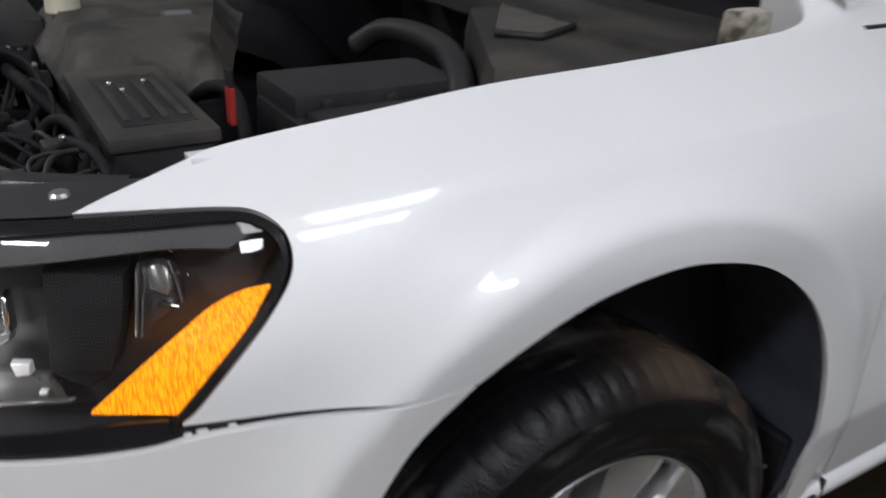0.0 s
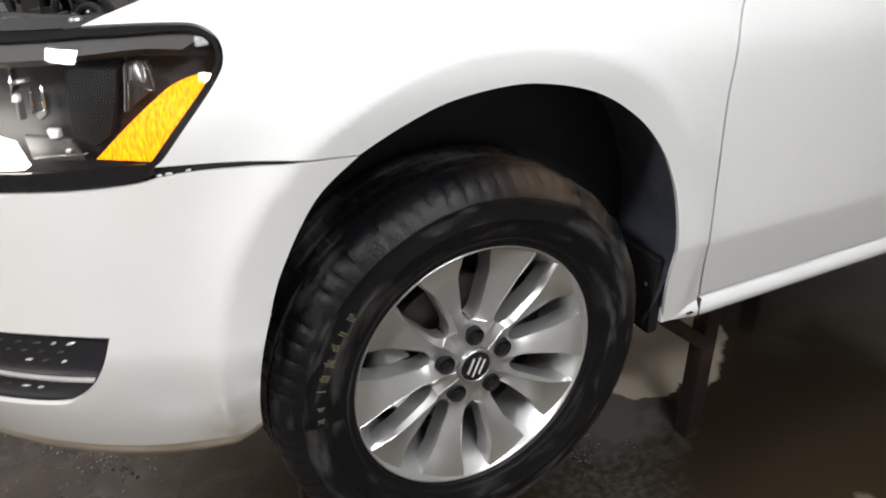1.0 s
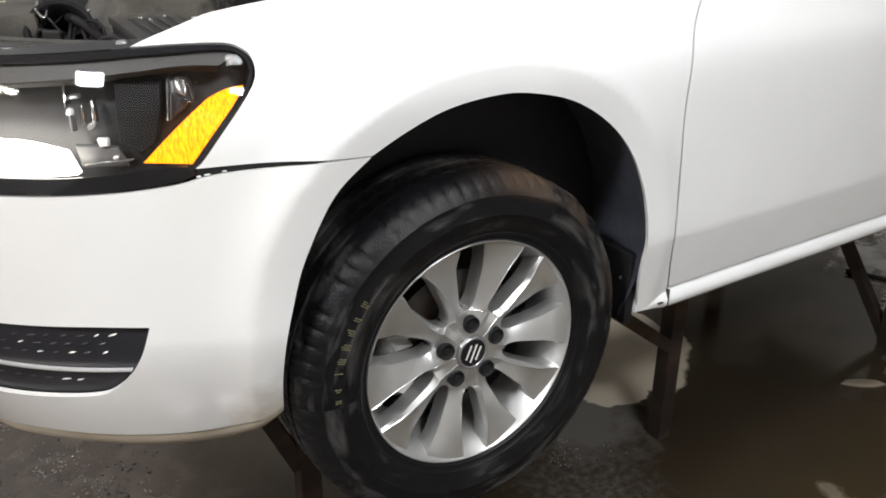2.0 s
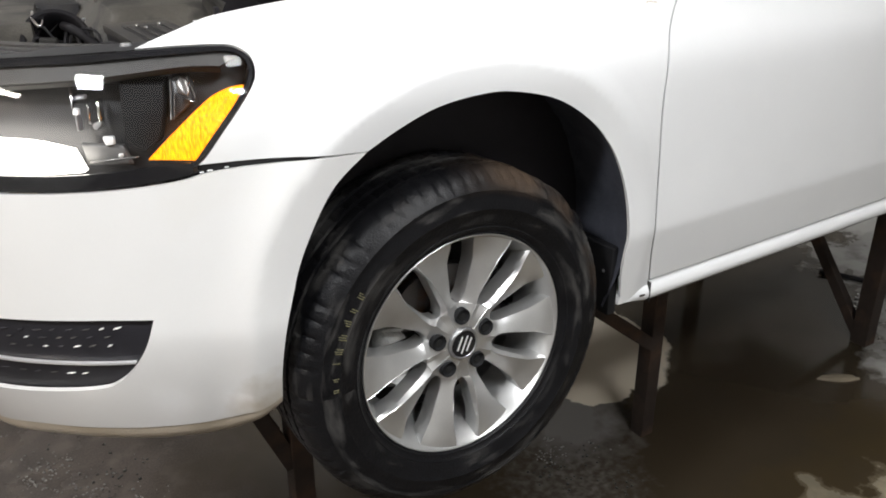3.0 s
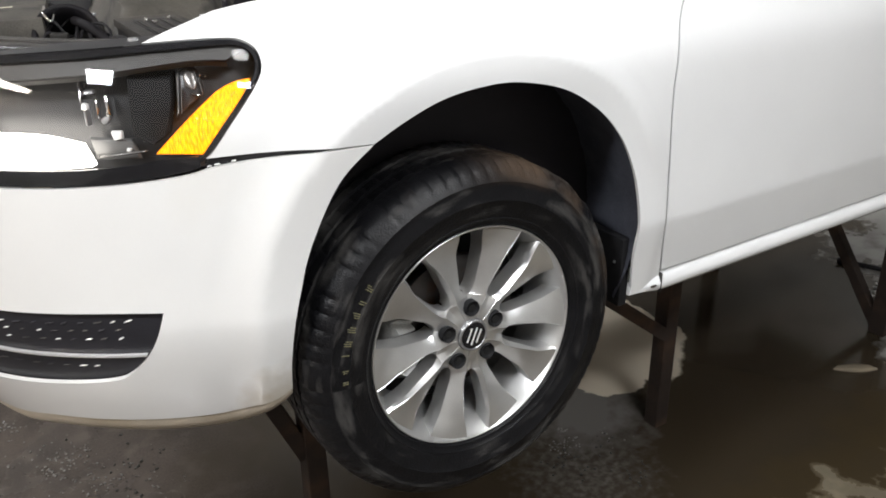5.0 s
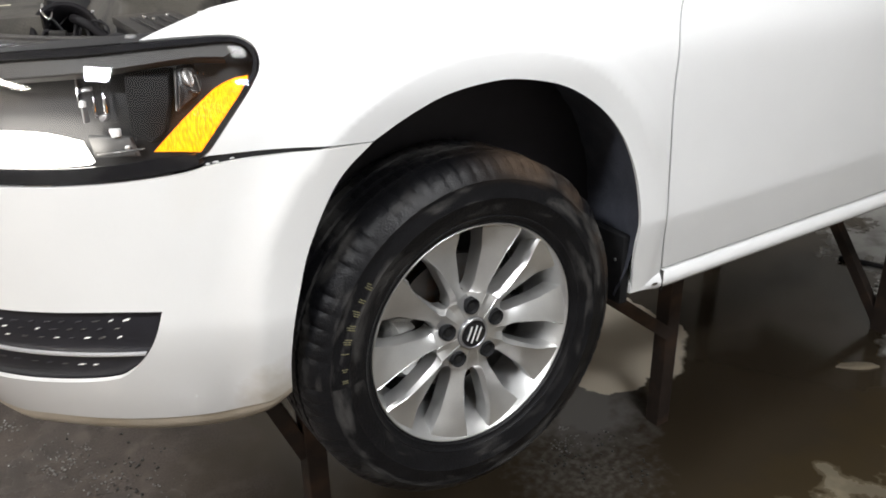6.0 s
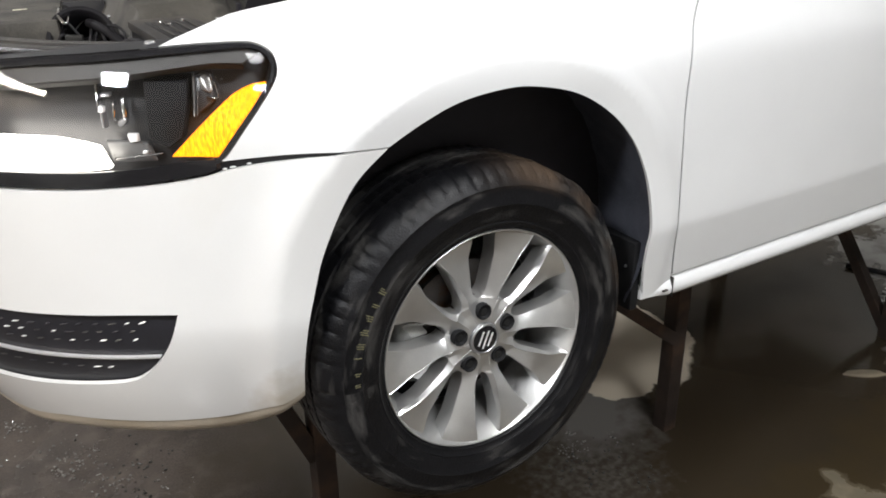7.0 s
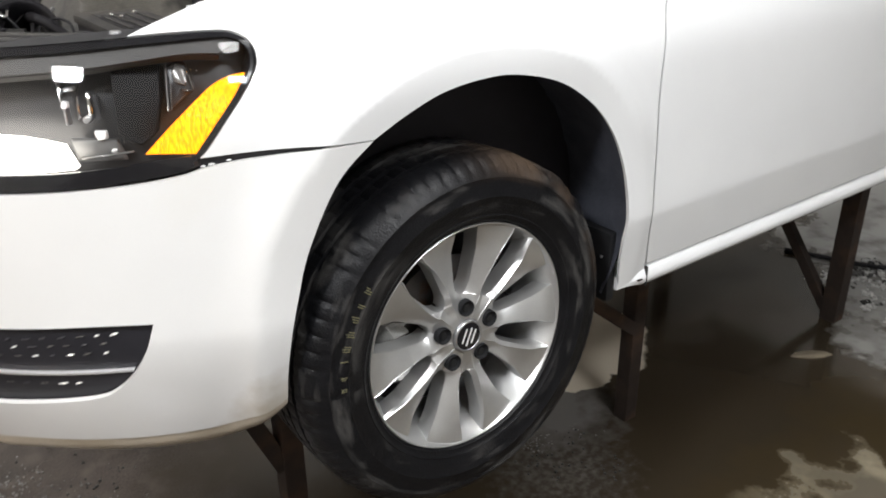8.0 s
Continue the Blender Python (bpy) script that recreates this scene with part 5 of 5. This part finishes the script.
def build_bonnet():
    # raised bonnet, out of view, added to keep lamp light off the bay
    bm = bmesh.new()
    tilt = math.radians(52)
    rows = []
    for i in range(13):
        u = i / 12
        row = []
        for j in range(21):
            v = j / 20
            e = 2 * v - 1
            y = CENTRE + e * (0.75 - 0.10 * u ** 3)
            lift = 0.035 * (1 - e * e) + 0.02 * math.sin(u * math.pi) + 0.05 * (1 - u ** 6) - 0.05
            d = 1.02 * u
            row.append((0.50 - d * math.cos(tilt) - lift * math.sin(tilt) * -1, y, 1.70 + d * math.sin(tilt) + lift * math.cos(tilt)))
        rows.append(row)
    for off in (0.0, -0.018):
        vs = [[bm.verts.new((x - off * math.sin(tilt) * -1, y, z + off * math.cos(tilt))) for x, y, z in row] for row in rows]
        for r1, r2 in zip(vs, vs[1:]):
            for j in range(20):
                bm.faces.new((r1[j], r1[j + 1], r2[j + 1], r2[j]))
        if off == 0.0:
            outer = vs
    ring = lambda g: g[0] + [r[-1] for r in g[1:]] + list(reversed(g[-1][:-1])) + [r[0] for r in reversed(g[1:-1])]
    a, b = ring(outer), ring(vs)
    for k in range(len(a)):
        bm.faces.new((a[k], a[(k + 1) % len(a)], b[(k + 1) % len(a)], b[k]))
    part("bonnet", bm, PAINT, car, "white bonnet, raised open", angle=50)


def build_stands():
    # front stand beside the near wheel, second stand under the sill, third at the back
    def stand(x, y, braces, lean=(0.0, 0.0), width=0.056):
        t = thing("steel_stand", "rusty welded steel stand under the raised car", "stand", "stands under the car", pose(x, y, 0))
        h = 0.945
        bm = bmesh.new()
        made = box(bm, -width / 2, width / 2, -width / 2, width / 2, 0.0, h, bevel=0.005)
        for v in bm.verts:
            v.co.x += lean[0] * v.co.z
            v.co.y += lean[1] * v.co.z
        part("post", bm, RUST, t)
        part("head_plate", new_box(-0.10 + lean[0] * h, 0.10 + lean[0] * h, -0.09 + lean[1] * h, 0.09 + lean[1] * h, h - 0.03, h, bevel=0.004), RUST, t)
        bm = bmesh.new()
        ends = [[bm.verts.new((lean[0] * z + sx * wx, lean[1] * z + sy * wy, z)) for sx, sy in ((-1, -1), (1, -1), (1, 1), (-1, 1))] for z, wx, wy in ((h - 0.155, 0.030, 0.030), (h - 0.035, 0.135, 0.075))]
        for i in range(4):
            bm.faces.new((ends[0][i], ends[0][(i + 1) % 4], ends[1][(i + 1) % 4], ends[1][i]))
        bm.faces.new(ends[1])
        part("head_gusset", bm, RUST, t)
        for (p, q) in braces:
            a, b = Vector(p), Vector(q)
            d = b - a
            bm = bmesh.new()
            box(bm, -0.021, 0.021, -0.021, 0.021, 0.0, d.length, bevel=0.004)
            bmesh.ops.transform(bm, matrix=Matrix.Translation(a) @ d.to_track_quat("Z", "Y").to_matrix().to_4x4(), verts=bm.verts)
            part("brace", bm, RUST, t)
        return t
    stand(1.140, 0.52, [((-0.02, -0.01, 0.375), (-0.64, -0.01, 0.865))])
    stand(-0.150, 0.53, [((-0.02, 0, 0.43), (-0.22, 0.02, 0.92))])
    stand(2.385, 0.445, [((-0.01, 0.02, 0.04), (-0.02, 0.68, 0.93))], width=0.070)
    stand(1.108, 2 * CENTRE - 0.5, [])
    stand(2.30, 2 * CENTRE - 0.5, [])


def build_dry_disc():
    # thin disc added in place of a dry oval in the concrete
    t = thing("dry_floor_disc", "flat pale beige disc standing for a dry patch of the wet floor", "scrap", at=pose(2.04, 0.33, 0.0, 0, 0, -33))
    bm = spun([(0.0, -0.010), (0.064, -0.010), (0.074, -0.008), (0.080, -0.003), (0.080, 0.0)], 28)
    bmesh.ops.transform(bm, matrix=Matrix.Diagonal((1.0, 0.30, 1.0, 1.0)) @ Matrix.Translation((0, 0, 0.001)) @ Matrix.Rotation(-math.pi / 2, 4, "X"), verts=bm.verts)
    for v in bm.verts:
        v.co.x *= 1 + 0.12 * math.sin(9 * v.co.y * 30 + v.co.x * 50)
    part("body", bm, DRY_DISC, t, angle=40)


def build_hose():
    t = thing("rubber_hose", "black rubber hose lying on the pale floor", "hose", at=pose(2.95, 0.66, 0.0))
    bm = bmesh.new()
    tube(bm, bent([(-0.10, 0.30, 0.013), (-0.03, 0.14, 0.013), (0.03, -0.02, 0.013), (0.10, -0.14, 0.013), (0.24, -0.24, 0.013), (0.45, -0.26, 0.013)], 8), 0.012, 12)
    part("body", bm, HOSE, t, smooth=True)


def build_cabin():
    # the cabin behind the raised bonnet, with its glass, roof and boot
    y0, y1 = 0.06, 2 * CENTRE - 0.06
    base = [(0.62, 1.705), (1.40, 2.06), (2.10, 2.085), (2.95, 1.76)]
    inn = [0.05, 0.20, 0.20, 0.08]

    def skin_strip(name, rows, mat, label=""):
        bm = bmesh.new()
        grid = [[bm.verts.new(p) for p in row] for row in rows]
        for r1, r2 in zip(grid, grid[1:]):
            for i in range(len(r1) - 1):
                bm.faces.new((r1[i], r1[i + 1], r2[i + 1], r2[i]))
        bmesh.ops.solidify(bm, geom=list(bm.faces), thickness=0.012)
        return part(name, bm, mat, car, label, angle=50)

    def across(i):
        x, z = base[i]
        return [(x + 0.05 * (2 * k / 8 - 1) ** 2, y0 + inn[i] + (y1 - y0 - 2 * inn[i]) * k / 8, z - 0.03 * (2 * k / 8 - 1) ** 2) for k in range(9)]
    skin_strip("windscreen", [across(0), across(1)], BLACK_GLOSS, "dark glass windscreen")
    skin_strip("roof", [across(1), across(2)], PAINT)
    skin_strip("rear_window", [across(2), across(3)], BLACK_GLOSS, "dark glass rear window")
    for low, k in ((y0, 0), (y1, 8)):
        top = [across(i)[k] for i in range(4)]
        foot = [(x, low, 1.70) for x, y, z in top]
        skin_strip("side_glass", [top, foot], BLACK_GLOSS, "dark glass side window")
    skin_strip("boot_lid", [across(3), [(3.50, y0 + 0.02 + (y1 - y0 - 0.04) * k / 8, 1.69) for k in range(9)], [(3.56, y0 + (y1 - y0) * k / 8, 1.0) for k in range(9)]], PAINT)


def build_debris():
    rnd = random.Random(7)

    def patch(name, label, n, cx, cy, rx, ry, size, mat):
        bm = bmesh.new()
        seeds = [(rnd.uniform(-1, 1), rnd.uniform(-1, 1), rnd.uniform(0.04, 0.22)) for _ in range(max(4, n // 22))]
        for _ in range(n):
            sx, sy, sr = rnd.choice(seeds)
            x, y = cx + rx * (sx + rnd.gauss(0, sr)), cy + ry * (sy + rnd.gauss(0, sr))
            q = rnd.uniform(*size)
            vs = bmesh.ops.create_icosphere(bm, subdivisions=1, radius=q)["verts"]
            for v in vs:
                v.co = Vector((v.co.x * rnd.uniform(0.7, 1.3), v.co.y * rnd.uniform(0.7, 1.3), v.co.z * rnd.uniform(0.4, 0.8))) + Vector((x, y, q * 0.35))
        tagged(part(name, bm, mat), label, "gravel", kind="stuff")
    patch("gravel", "fine glinting grit scattered on the wet floor", 420, -0.78, 1.52, 0.36, 0.42, (0.0016, 0.0062), STONE)
    patch("gravel", "fine glinting grit scattered on the wet floor", 60, -0.66, 1.15, 0.22, 0.20, (0.0016, 0.0055), STONE)
    patch("gravel", "dark grit scattered on the wet floor", 90, -0.70, 1.35, 0.36, 0.4, (0.002, 0.007), DARK_METAL)
    patch("gravel", "grey grit washed together beside the dry patch", 70, 0.86, 0.56, 0.16, 0.15, (0.0016, 0.0050), STONE)
    patch("gravel", "loose pale stones by the rear stand", 520, 2.86, 0.46, 0.27, 0.20, (0.004, 0.012), PALE_STONE)
    patch("gravel", "dark broken stones among the pale ones", 140, 2.86, 0.46, 0.27, 0.20, (0.005, 0.014), DARK_METAL)
    patch("grit", "dark grit on the wet floor", 60, 0.80, 0.50, 0.20, 0.18, (0.002, 0.006), DARK_METAL)


build_fenders()
build_bumper()
build_headlamp()
build_side()
build_wheel()
build_bay()
build_bonnet()
build_stands()
build_dry_disc()
build_hose()
build_cabin()
build_debris()
